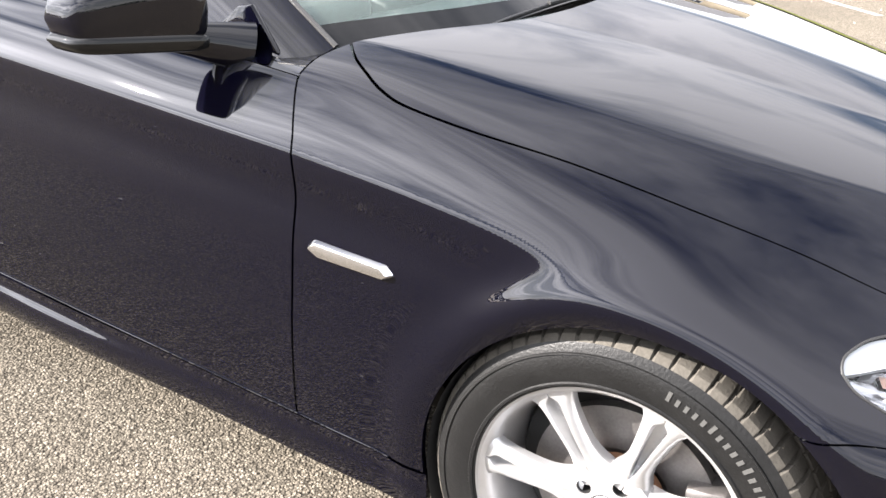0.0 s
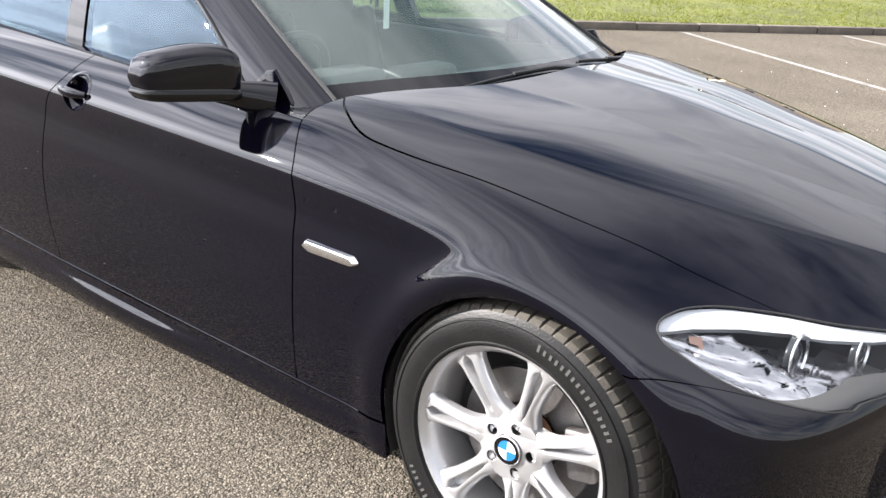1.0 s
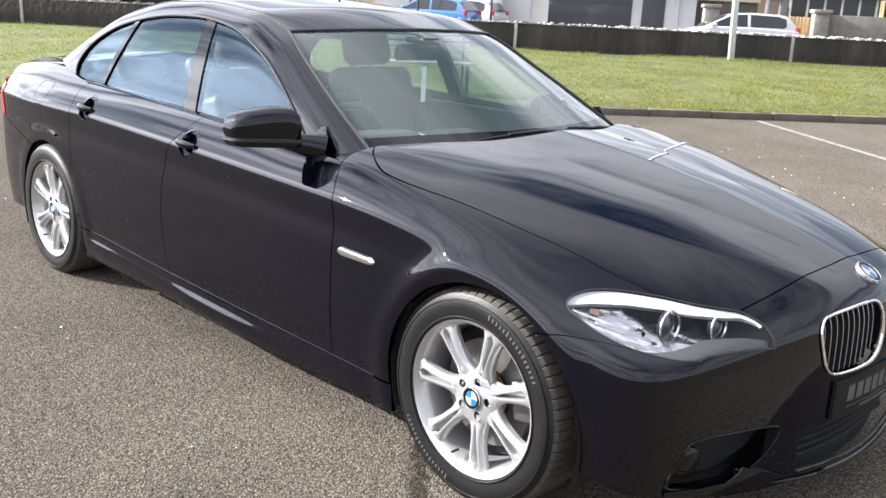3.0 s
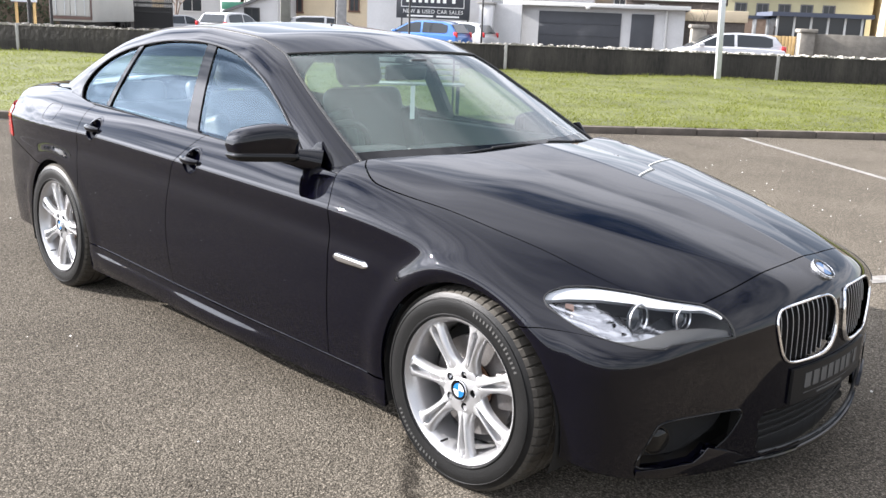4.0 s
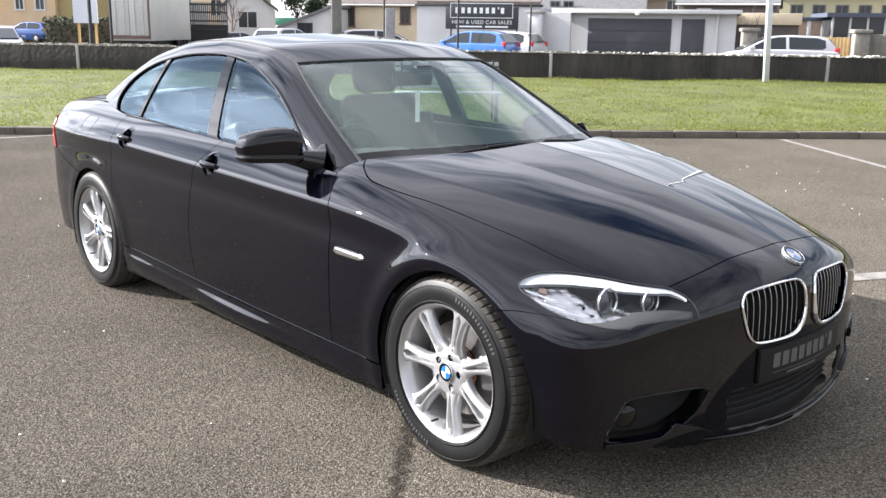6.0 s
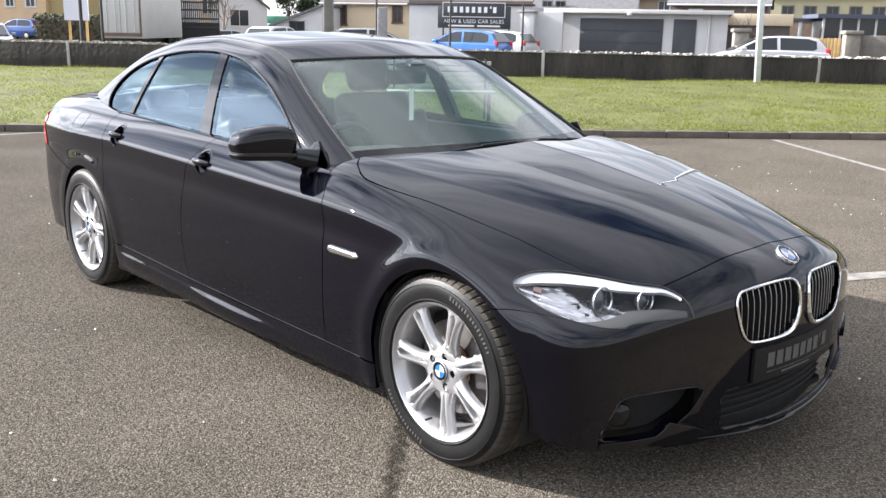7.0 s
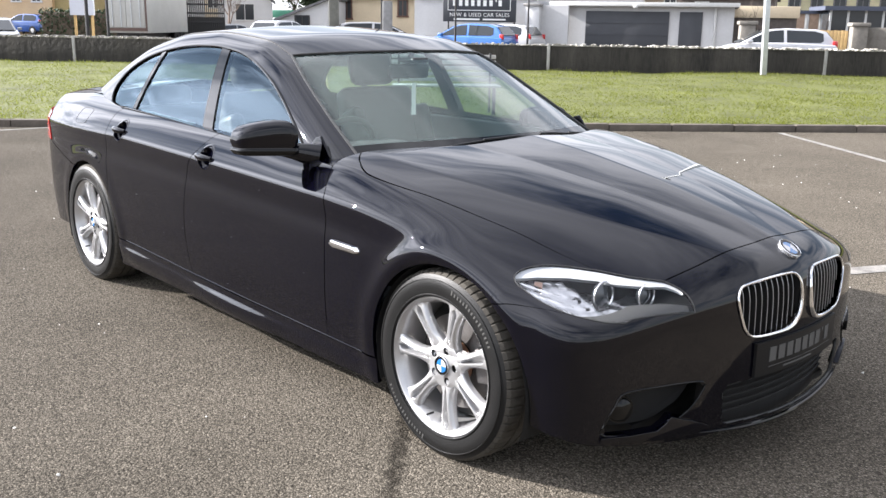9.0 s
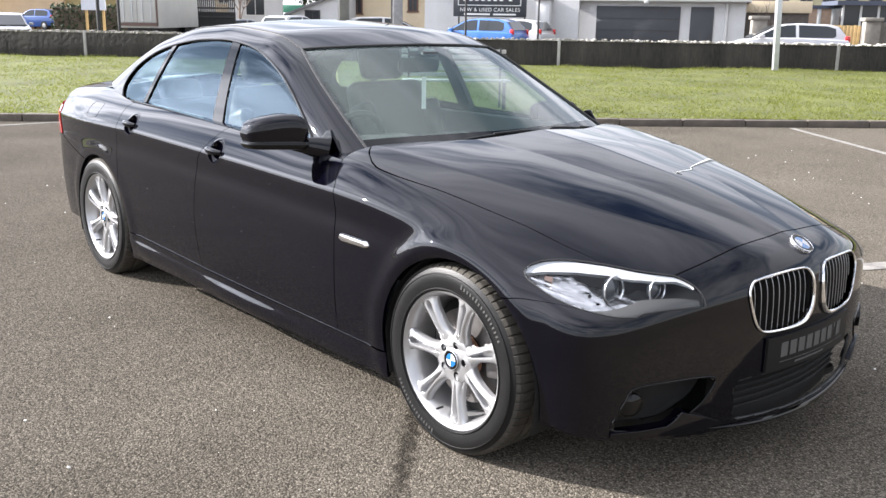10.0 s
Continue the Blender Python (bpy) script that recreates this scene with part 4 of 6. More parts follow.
part("header_seal", tube([tuple(p) for p in header], .005, 6), PLASTIC, ws)
# black band along the foot of the windscreen, and the scuttle under it
foot = settle(cabin, np.stack([cowl[:, 0] - .055, cowl[:, 1] * .985, cowl[:, 2] + .03], 1))
skin("windscreen_border", cabin, cowl, foot, GLOSS_BLACK, ws, nu=50, nv=4, gap=0, lip=0, lift=-.0025)
bm = bmesh.new()
hb, cw = broken(hood_back, 60), broken(cowl, 60)
a = [bm.verts.new(p + np.array([0, 0, -.02])) for p in hb]
b = [bm.verts.new(p + np.array([0, 0, -.012])) for p in cw]
for i in range(59):
    bm.faces.new((a[i], b[i], b[i + 1], a[i + 1]))
bmesh.ops.recalc_face_normals(bm, faces=bm.faces)
part("scuttle", bm, PLASTIC, car)
# corner pieces between wing and pillar foot
for m in (False, True):
    s3 = np.array([1, -1 if m else 1, 1])
    fl = settle(body, spline([(-.690, -.835, .925), (-.685, -.79, .945), (-.665, -.725, .96)], 8))
    bm = bmesh.new()
    a = [bm.verts.new(tuple((p + np.array([-.004, 0, -.002])) * s3)) for p in fl]
    b = [bm.verts.new(tuple(p * s3)) for p in broken(settle(cabin, base_a)[::-1], 8)[::-1]]
    for i in range(7):
        bm.faces.new((a[i], a[i + 1], b[i + 1], b[i]))
    bmesh.ops.recalc_face_normals(bm, faces=bm.faces)
    part("pillar_foot", bm, PAINT, car)

# wipers
for line in ([(-.553, -.444, .97), (-.53, -.2, .975), (-.515, .06, .98)], [(-.535, .14, .98), (-.55, .36, .978), (-.59, .58, .974)]):
    pts = settle(cabin, spline(line, 16))
    wb = part("wiper", tube([tuple(p + np.array([.006, 0, .010])) for p in pts], .0045, 6), PLASTIC, car, "black windscreen wiper")
    part("wiper_blade", tube([tuple(p + np.array([.001, 0, .004])) for p in pts], .003, 6), RUBBER, wb)
    part("wiper_arm", tube([tuple(pts[7] + np.array([.010, 0, .015])), tuple(pts[12] + np.array([.018, 0, .014])), tuple(pts[15] + np.array([.03, .02, .004]))], [.005, .007, .010], 6), PLASTIC, wb)

# door handles
for m in (False, True):
    s3 = np.array([1, -1 if m else 1, 1])
    for hx, hz in HANDLES:
        cup = bmesh.new()
        rings = []
        for r, deep in ((.004, .034), (.025, .032), (.042, .024), (.051, .012), (.055, .003), (.058, -.0014), (.0655, -.0014), (.069, .002)):
            turns = [2 * math.pi * k / 48 for k in range(48)]
            rim = on_side(body, [(hx + r * math.cos(v), hz - .006 + .89 * r * math.sin(v)) for v in turns])
            if deep > .01:
                rim[:, 1] = on_side(body, [(hx, hz - .006)])[0][1] * .6 + rim[:, 1] * .4
            rings.append([cup.verts.new(tuple((q + np.array([0, deep, 0])) * s3)) for q in rim])
        for p, q in zip(rings, rings[1:]):
            for k in range(48):
                cup.faces.new((p[k], p[(k + 1) % 48], q[(k + 1) % 48], q[k]))
        cup.faces.new(rings[0])
        bmesh.ops.recalc_face_normals(cup, faces=cup.faces)
        h = part("handle_cup", cup, PAINT, car)
        bar = []
        for i in range(17):
            u = i / 16
            q = on_side(body, [(hx - .078 + .138 * u, hz + .002 - .006 * u)])[0]
            bar.append(tuple((q + np.array([0, -.028 * math.sin(math.pi * min(1, max(0, .06 + .88 * u))) ** .6 + .004, 0])) * s3))
        part("door_handle", tube(bar, [.009 + .007 * math.sin(math.pi * i / 16) for i in range(17)], 12, flat=.8), PAINT, h, "body-coloured grab handle")

# side vents with bright inlay
for m in (False, True):
    s3 = np.array([1, -1 if m else 1, 1])
    pts = [(-.605, .652), (-.588, .668), (-.435, .664), (-.418, .650), (-.428, .640), (-.580, .640)]
    o = on_side(body, pts)
    bm = bmesh.new()
    base = [bm.verts.new(tuple((p + np.array([0, .002, 0])) * s3)) for p in o]
    ctr = o.mean(0)
    rise = [bm.verts.new(tuple((p + (ctr - p) * .10 + np.array([0, -.012, 0])) * s3)) for p in o]
    k = len(o)
    for i in range(k):
        bm.faces.new((base[i], base[(i + 1) % k], rise[(i + 1) % k], rise[i]))
    bm.faces.new(rise)
    bmesh.ops.recalc_face_normals(bm, faces=bm.faces)
    bmesh.ops.bevel(bm, geom=[e for e in bm.edges], offset=.0025, segments=2, affect="EDGES", profile=.5)
    part("side_vent", bm, CHROME, car, "bright chrome wing vent trim")

# door mirrors, the far one partly folded in
FOLD = 62
for m in (False, True):
    s = -1 if m else 1

    def shell(bottom, top_lift, grow, t0=0.0, t1=1.0):
        """The housing from its inner to its outer end, between two heights."""
        bm = bmesh.new()
        rings = []
        for i in range(19):
            u = i / 18
            t = t0 + (t1 - t0) * u
            end = max(.02, 1 - abs(2 * u - 1) ** 8) ** .5
            y = -.882 - .195 * t
            xc = -.895 - .135 * t
            hi = (1.083 - .010 * (t - .3) ** 2 - .050 * max(0, t - .3) ** 1.5) if top_lift is None else top_lift
            zc, hz = (bottom + hi) / 2, (hi - bottom) / 2
            ring = []
            for k in range(28):
                a = 2 * math.pi * k / 28
                cx, cz = math.cos(a), math.sin(a)
                px = math.copysign(abs(cx) ** (.85 if cx > 0 else .35), cx)
                pz = math.copysign(abs(cz) ** .45, cz)
                wide = (.055 if cx > 0 else .032) + grow
                ring.append(bm.verts.new((xc + px * wide * (.55 + .45 * end), s * y, zc + pz * hz * end)))
            rings.append(ring)
        for a, b in zip(rings, rings[1:]):
            for k in range(28):
                bm.faces.new((a[k], a[(k + 1) % 28], b[(k + 1) % 28], b[k]))
        bm.faces.new(rings[0])
        bm.faces.new(rings[-1])
        bmesh.ops.recalc_face_normals(bm, faces=bm.faces)
        return bm
    mir = part("door_mirror", shell(.952, None, 0), PAINT, car, "black door mirror housing", smooth=60)
    part("mirror_base", shell(.943, .985, .0015), GLOSS_BLACK, mir, smooth=60)
    bm = box(-.002, .002, -.066, .066, -.042, .042, .001, 1)
    bmesh.ops.transform(bm, matrix=Matrix.Translation((-.984, s * -.966, 1.012)) @ pose(0, 0, 0, 0, 0, s * -34), verts=bm.verts)
    part("mirror_glass", bm, CHROME, mir, "mirror pane")
    arm = [(-.93, .83, .945), (-.90, .81, .943), (-.86, .78, .942)] if m else [(-.925, -.935, .968), (-.895, -.888, .960), (-.862, -.845, .950), (-.835, -.805, .940)]
    part("mirror_arm", tube(arm, [.016, .020, .030] if m else [.024, .032, .042, .050], 16, flat=.7), PAINT, car if m else mir)
    bm = prism([(-.78, .938), (-.95, .94), (-.93, .965), (-.875, 1.012), (-.845, 1.018)], .014, "y", .004, 2, s * -.786 - .007)
    part("mirror_sail", bm, PAINT, car)
    if m:
        mir.matrix_basis = Matrix.Translation((-.95, .80, -.03)) @ pose(0, 0, 0, 0, 0, FOLD) @ Matrix.Translation((.87, -.87, 0))

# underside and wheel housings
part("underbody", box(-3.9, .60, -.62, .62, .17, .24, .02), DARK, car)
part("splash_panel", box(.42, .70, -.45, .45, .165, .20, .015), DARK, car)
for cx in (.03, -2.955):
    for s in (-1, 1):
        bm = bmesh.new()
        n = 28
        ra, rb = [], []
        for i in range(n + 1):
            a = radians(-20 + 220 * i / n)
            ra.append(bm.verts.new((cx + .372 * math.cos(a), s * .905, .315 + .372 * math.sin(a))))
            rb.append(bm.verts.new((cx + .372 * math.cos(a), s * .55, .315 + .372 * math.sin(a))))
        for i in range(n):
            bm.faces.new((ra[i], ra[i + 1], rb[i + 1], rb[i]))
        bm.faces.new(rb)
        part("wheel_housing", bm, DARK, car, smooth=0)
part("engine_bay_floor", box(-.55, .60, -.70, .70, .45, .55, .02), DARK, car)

# ---- wheels ----
TYRE_R, HUB_Z = .334, .328


def make_wheel(m, spin):
    """A wheel about its own y axis; its outer face looks to -y."""
    wheel = new("wheel")
    wheel.empty_display_size = .1
    wheel.parent = car
    wheel.matrix_basis = m
    # tyre: bead, sidewall, shoulder, tread
    prof = [(.236, -.112), (.243, -.121), (.256, -.1235), (.275, -.1265), (.292, -.1265), (.306, -.1225), (.319, -.1155), (.3285, -.1055), (.3325, -.092),
            (.334, -.055), (.3335, -.048), (.327, -.047), (.327, -.039), (.334, -.038), (.3345, -.006), (.327, -.005), (.327, .005), (.3345, .006), (.334, .038), (.327, .039), (.327, .047), (.3335, .048), (.3305, .082), (.325, .10), (.31, .118), (.28, .1235), (.243, .118), (.236, .10)]
    tyre = part("tyre", lathe(prof[:7], 128), RUBBER, wheel, "black low-profile tyre")
    part("inner_sidewall", lathe(prof[-7:], 64), RUBBER, tyre)
    steps = 66 * 8

    def grooves(i, j):
        if j in (1, 2, 3) and i % 8 == (0 if j < 3 else 1):
            return -.007
        if j in (6, 7, 10, 11) and i % 8 == 4:
            return -.006
        return 0
    part("tread", lathe([(.3188, -.1156)] + prof[7:22] + [(.3262, .0992)], steps, tweak=grooves), TREAD, tyre, "dusty tread with cross grooves", smooth=22)
    # raised bars for the maker's lettering, and a rim-guard ring
    part("sidewall_ring", lathe([(.2455, -.1222), (.2475, -.1262), (.2505, -.1262), (.2525, -.1232)], 120), RUBBER, tyre)
    part("sidewall_ring", lathe([(.2995, -.1245), (.301, -.1268), (.303, -.1262), (.304, -.1232)], 120), RUBBER, tyre)
    LETTER = bpy.data.materials.get("sidewall_lettering") or shader("sidewall_lettering", (.042, .042, .040), .6)
    for k0 in (14, 194):
        for i in range(16):
            a = radians(k0 + 3.1 * i)
            b = bmesh.new()
            w = radians(.62)
            r0, r1 = (.276, .293) if i in (0, 5, 10) else (.276, .288)
            vs = []
            for y in (-.1255, -.1278):
                for (rr, aa) in ((r0, a - w), (r0, a + w), (r1, a + w), (r1, a - w)):
                    vs.append(b.verts.new((rr * math.sin(aa), y + (0 if y > -.127 else 0), rr * math.cos(aa))))
            b.faces.new(vs[4:])
            for k in range(4):
                b.faces.new((vs[k], vs[(k + 1) % 4], vs[4 + (k + 1) % 4], vs[4 + k]))
            bmesh.ops.recalc_face_normals(b, faces=b.faces)
            part("lettering_bar", b, LETTER, tyre, smooth=0)
    # rim
    rim = part("rim", lathe([(.229, .09), (.215, .08), (.208, .02), (.212, -.06), (.222, -.098), (.229, -.108), (.236, -.1165), (.2415, -.1185), (.2445, -.1165), (.2445, -.110), (.238, -.105)], 128), ALLOY, wheel, "silver multi-spoke alloy rim")
    # spokes in pairs: two arms with a groove between them, spreading into hub and rim
    width = curve([(.05, .038), (.076, .037), (.086, .033), (.098, .0275), (.12, .0245), (.15, .0262), (.185, .0305), (.205, .0345), (.217, .040), (.232, .056)], .005)
    slot = curve([(.05, 0), (.084, 0), (.094, .0030), (.11, .0048), (.15, .0075), (.185, .0105), (.205, .0120), (.214, .0105), (.220, 0), (.24, 0)], .0028)
    for k in range(7):
        base = radians(spin + 360 / 7 * k)
        bm = bmesh.new()
        rings = []
        for i in range(37):
            r = .052 + .179 * i / 36
            u = (r - .06) / .17
            W, g = float(width(r)), max(.0006, float(slot(r)))
            front = -.0935 - .0095 * math.sin(math.pi * min(1, max(0, u)) * .9) - .012 * max(0, u) ** 2
            deep = .036 - .010 * max(0, u)
            gd = (deep + .012) * min(1, g / .0035)
            sink = min(1, g / .003)
            half = [(W, deep), (W * .99, .017), (W - .0022, .0115), (W - .006, .0070), ((W + g) * .5 + .001, .0028), (g + .0042, 0), (g + .0018, .0006), (g + .0004, .0034 * sink), (g * .98, gd * .85), (g * .9, gd)]
            prof_s = [(-t, d) for t, d in half] + [(t, d) for t, d in half[::-1]]
            rings.append([bm.verts.new((r * math.sin(base) + t * math.cos(base), front + d, r * math.cos(base) - t * math.sin(base))) for t, d in prof_s])
        for a, b in zip(rings, rings[1:]):
            for j in range(len(a) - 1):
                bm.faces.new((a[j], a[j + 1], b[j + 1], b[j]))
            bm.faces.new((a[-1], a[0], b[0], b[-1]))
        bmesh.ops.recalc_face_normals(bm, faces=bm.faces)
        part("spoke", bm, ALLOY, rim, smooth=45)
    # hub face with bolt holes
    bm = bmesh.new()
    loops = []

    def circle(cx, cz, r, n, y):
        vs = [bm.verts.new((cx + r * math.sin(2 * math.pi * i / n), y, cz + r * math.cos(2 * math.pi * i / n))) for i in range(n)]
        es = [bm.edges.new((vs[i], vs[(i + 1) % n])) for i in range(n)]
        return vs, es
    ov, oe = circle(0, 0, .082, 56, -.0925)
    holes = []
    edges = list(oe)
    for k in range(5):
        a = radians(spin * .3 + 72 * k + 10)
        v, e = circle(.056 * math.sin(a), .056 * math.cos(a), .0135, 18, -.0985)
        holes.append((v, a))
        edges += e
    cv, ce = circle(0, 0, .036, 40, -.1015)
    edges += ce
    bmesh.ops.triangle_fill(bm, edges=edges, use_beauty=True)
    for v, a in holes:
        inner = [bm.verts.new((q.co.x * 1.0, -.072, q.co.z * 1.0)) for q in v]
        for i in range(18):
            bm.faces.new((v[i], v[(i + 1) % 18], inner[(i + 1) % 18], inner[i]))
    rim_v = [bm.verts.new((q.co.x * 1.06, -.070, q.co.z * 1.06)) for q in ov]
    for i in range(56):
        bm.faces.new((ov[i], ov[(i + 1) % 56], rim_v[(i + 1) % 56], rim_v[i]))
    bmesh.ops.recalc_face_normals(bm, faces=bm.faces)
    part("hub_face", bm, ALLOY, rim, smooth=40)
    for v, a in holes:
        bolt = lathe([(.0005, -.082), (.007, -.082), (.0085, -.079), (.0085, -.07), (.012, -.07)], 6)
        bmesh.ops.transform(bolt, matrix=Matrix.Translation((.056 * math.sin(a), 0, .056 * math.cos(a))), verts=bolt.verts)
        part("wheel_bolt", bolt, STEEL, rim, smooth=0)
        cup = lathe([(.0131, -.0965), (.0128, -.073), (.009, -.0725)], 18)
        bmesh.ops.transform(cup, matrix=Matrix.Translation((.056 * math.sin(a), 0, .056 * math.cos(a))), verts=cup.verts)
        part("bolt_recess", cup, PLASTIC, rim)
    roundel(rim, Vector((0, -.102, 0)), (0, -1, 0), .034)
    valve = tube([(.0, 0, .0), (0, -.03, 0)], .004, 8)
    bmesh.ops.transform(valve, matrix=pose(0, 0, 0, 0, spin + 180, 0) @ Matrix.Translation((0, -.085, .205)), verts=valve.verts)
    part("valve", valve, PLASTIC, rim)
    part("brake_shield", lathe([(.04, -.004), (.20, -.004), (.206, .01)], 48), DARK, wheel)
    disc = part("brake_disc", lathe([(.07, -.02), (.085, -.034), (.165, -.034), (.165, -.012), (.07, -.012)], 64), STEEL, wheel, "worn steel brake disc")
    part("disc_bell", lathe([(.0005, -.055), (.06, -.055), (.072, -.05), (.078, -.034)], 40), RUST, disc)
    cal = bmesh.new()
    box(-.06, .06, -.06, .01, .115, .185, .012, 2, cal)
    bmesh.ops.transform(cal, matrix=pose(0, 0, 0, 0, 80, 0), verts=cal.verts)
    part("brake_caliper", cal, STEEL, disc)
    return wheel


def twin(src, m):
    made = {}
    for o in (src, *src.children_recursive):
        made[o] = o.copy()
        scene.collection.objects.link(made[o])
        made[o].parent = made.get(o.parent, o.parent)
    made[src].matrix_basis = m
    return made[src]


w_front = make_wheel(pose(0, -.787, HUB_Z), 17)
w_rear = twin(w_front, pose(-2.968, -.795, HUB_Z, 0, 20, 0))
w_far = twin(w_front, pose(0, .787, HUB_Z, 0, 0, 180))
w_far2 = twin(w_front, pose(-2.968, .795, HUB_Z, 0, 0, 180))

# ---- cabin of the saloon ----


def soft_box(x0, x1, y0, y1, z0, z1, b=.03):
    return box(x0, x1, y0, y1, z0, z1, b, 4)


def lean(bm, pivot, deg):
    bmesh.ops.transform(bm, matrix=Matrix.Translation(pivot) @ pose(0, 0, 0, 0, deg, 0) @ Matrix.Translation(-Vector(pivot)), verts=bm.verts)
    return bm


part("cabin_floor", box(-3.2, -.5, -.74, .74, .24, .30, .02), CABIN_GREY, car)
part("parcel_shelf", box(-3.35, -2.85, -.66, .66, .90, .94, .02), CABIN_GREY, car)
part("boot_bulkhead", box(-3.0, -2.9, -.66, .66, .3, .92, .02), CABIN_GREY, car)
for s in (-1, 1):
    part("door_lining", box(-2.75, -.72, s * .745 - .03, s * .745 + .03, .3, .94, .02), CABIN_GREY, car)
head = settle(cabin, np.array([[x, y, 1.4] for y in np.linspace(-.5, .5, 9) for x in np.linspace(-1.42, -2.75, 9)]))
bm = bmesh.new()
vs = [bm.verts.new(tuple(p + np.array([0, 0, -.03]))) for p in head]
for i in range(8):
    for j in range(8):
        bm.faces.new((vs[i * 9 + j], vs[i * 9 + j + 1], vs[i * 9 + j + 10], vs[i * 9 + j + 9]))
part("headliner", bm, HEADLINER, car)
dash = part("dashboard", prism([(-.60, .60), (-.62, .89), (-.75, .915), (-.95, .905), (-1.10, .87), (-1.14, .78), (-1.05, .60)], 1.42, "y", .02, 3, -.71), CABIN_GREY, car, "dark dashboard")
part("instrument_hood", box(-1.14, -.98, -.52, -.20, .86, .945, .03, 4), CABIN_GREY, dash)
part("centre_screen", box(-1.09, -.98, -.14, .14, .86, .93, .02, 3), CABIN_GREY, dash)
rimp = [(0, .185 * math.cos(2 * math.pi * i / 40), .185 * math.sin(2 * math.pi * i / 40)) for i in range(40)]
bm = tube(rimp, .016, 10, True)
mw = Matrix.Translation((-1.30, -.37, .86)) @ pose(0, 0, 0, 0, 25, 0)
bmesh.ops.transform(bm, matrix=mw, verts=bm.verts)
sw = part("steering_wheel", bm, LEATHER, car, "dark leather steering wheel")
for a in (0, 180, 270):
    bm = box(-.012, .008, .05, .178, -.018, .018, .006)
    bmesh.ops.transform(bm, matrix=mw @ pose(0, 0, 0, a, 0, 0), verts=bm.verts)
    part("wheel_spoke", bm, SATIN, sw)
bm = soft_box(-.03, .02, -.075, .075, -.065, .065, .02)
bmesh.ops.transform(bm, matrix=mw, verts=bm.verts)
part("wheel_boss", bm, CABIN_GREY, sw)


def seat(y, x, name="front_seat"):
    s = part(name, soft_box(x - .28, x + .26, y - .26, y + .26, .42, .58, .06), LEATHER, car, "dark leather car seat")
    part("backrest", lean(soft_box(x - .34, x - .20, y - .25, y + .25, .52, 1.13, .06), (x - .28, y, .5), -17), LEATHER, s)
    part("bolster", lean(soft_box(x - .28, x - .12, y - .27, y - .19, .55, 1.0, .035), (x - .28, y, .5), -17), LEATHER, s)
    part("bolster", lean(soft_box(x - .28, x - .12, y + .19, y + .27, .55, 1.0, .035), (x - .28, y, .5), -17), LEATHER, s)
    part("headrest", lean(soft_box(x - .32, x - .21, y - .14, y + .14, 1.14, 1.33, .05), (x - .28, y, .5), -17), LEATHER, s)
    return s


seat(-.37, -1.55)
seat(.37, -1.55)
rs = part("rear_bench", soft_box(-2.75, -2.25, -.66, .66, .40, .56, .06), LEATHER, car, "dark leather rear bench")
part("backrest", lean(soft_box(-2.80, -2.66, -.64, .64, .50, 1.02, .06), (-2.7, 0, .5), -22), LEATHER, rs)
for y in (-.40, 0, .40):
    part("headrest", lean(soft_box(-2.78, -2.69, y - .13, y + .13, 1.02, 1.14, .04), (-2.7, 0, .5), -22), LEATHER, rs)
bm = soft_box(-.02, .015, -.12, .12, -.035, .035, .016)
bmesh.ops.transform(bm, matrix=Matrix.Translation((-1.25, 0, 1.235)) @ pose(0, 0, 0, 0, 10, 0), verts=bm.verts)
rv = part("rear_view_mirror", bm, PLASTIC, car, "black interior mirror")
part("mirror_stem", tube([(-1.265, 0, 1.27), (-1.23, 0, 1.315)], .014, 8), PLASTIC, rv)
part("sensor_box", soft_box(-1.28, -1.16, -.05, .05, 1.275, 1.30, .012), PLASTIC, rv)
part("hanging_tag", box(-1.105, -1.103, -.105, -.080, 1.045, 1.19, 0), shader("white_card", (.8, .8, .78), .7), car, "white paper tag hanging from the mirror", smooth=0)
part("tag_string", tube([(-1.104, -.092, 1.19), (-1.24, -.03, 1.23)], .0015, 5), PLASTIC, car)

# ---- surroundings ----
CONCRETE = shader("concrete", (0.296, 0.287, 0.27), .85, vary=.25, scale=4, bump=.003, bump_scale=40, random_tint=.12)
KERB_STONE = shader("weathered_kerb", (0.087, 0.0731, 0.0592), .9, vary=.35, scale=5, bump=.004, bump_scale=40, random_tint=.15)
DARK_WALL = shader("stained_wall", (.028, .025, .021), .9, vary=.75, scale=2.6, bump=.02, bump_scale=9)
streaks = DARK_WALL.node_tree.nodes.new("ShaderNodeMapping")
streaks.inputs["Scale"].default_value = (1.0, 1.0, .16)
DARK_WALL.node_tree.links.new(next(q for q in DARK_WALL.node_tree.nodes if q.type == "TEX_COORD").outputs["Object"], streaks.inputs[0])
for q in [q for q in DARK_WALL.node_tree.nodes if q.type == "TEX_NOISE"][:2]:
    DARK_WALL.node_tree.links.new(streaks.outputs[0], q.inputs["Vector"])
COPING = shader("pale_coping", (0.282, 0.266, 0.235), .9, vary=.4, scale=8, bump=.01, bump_scale=30)
GRASS_SOIL = shader("mown_turf", (.078, .086, .016), .9, vary=.5, scale=1.1, bump=.006, bump_scale=30)
GRASS = shader("grass_blade", (.130, .142, .026), .7, vary=.4, scale=.5)
gn, gl_ = GRASS.node_tree.nodes, GRASS.node_tree.links
g_out, g_bsdf = gn["Material Output"], gn["Principled BSDF"]
g_tr, g_mix = gn.new("ShaderNodeBsdfTranslucent"), gn.new("ShaderNodeMixShader")
g_tr.inputs["Color"].default_value, g_mix.inputs[0].default_value = (.165, .192, .028, 1), .45
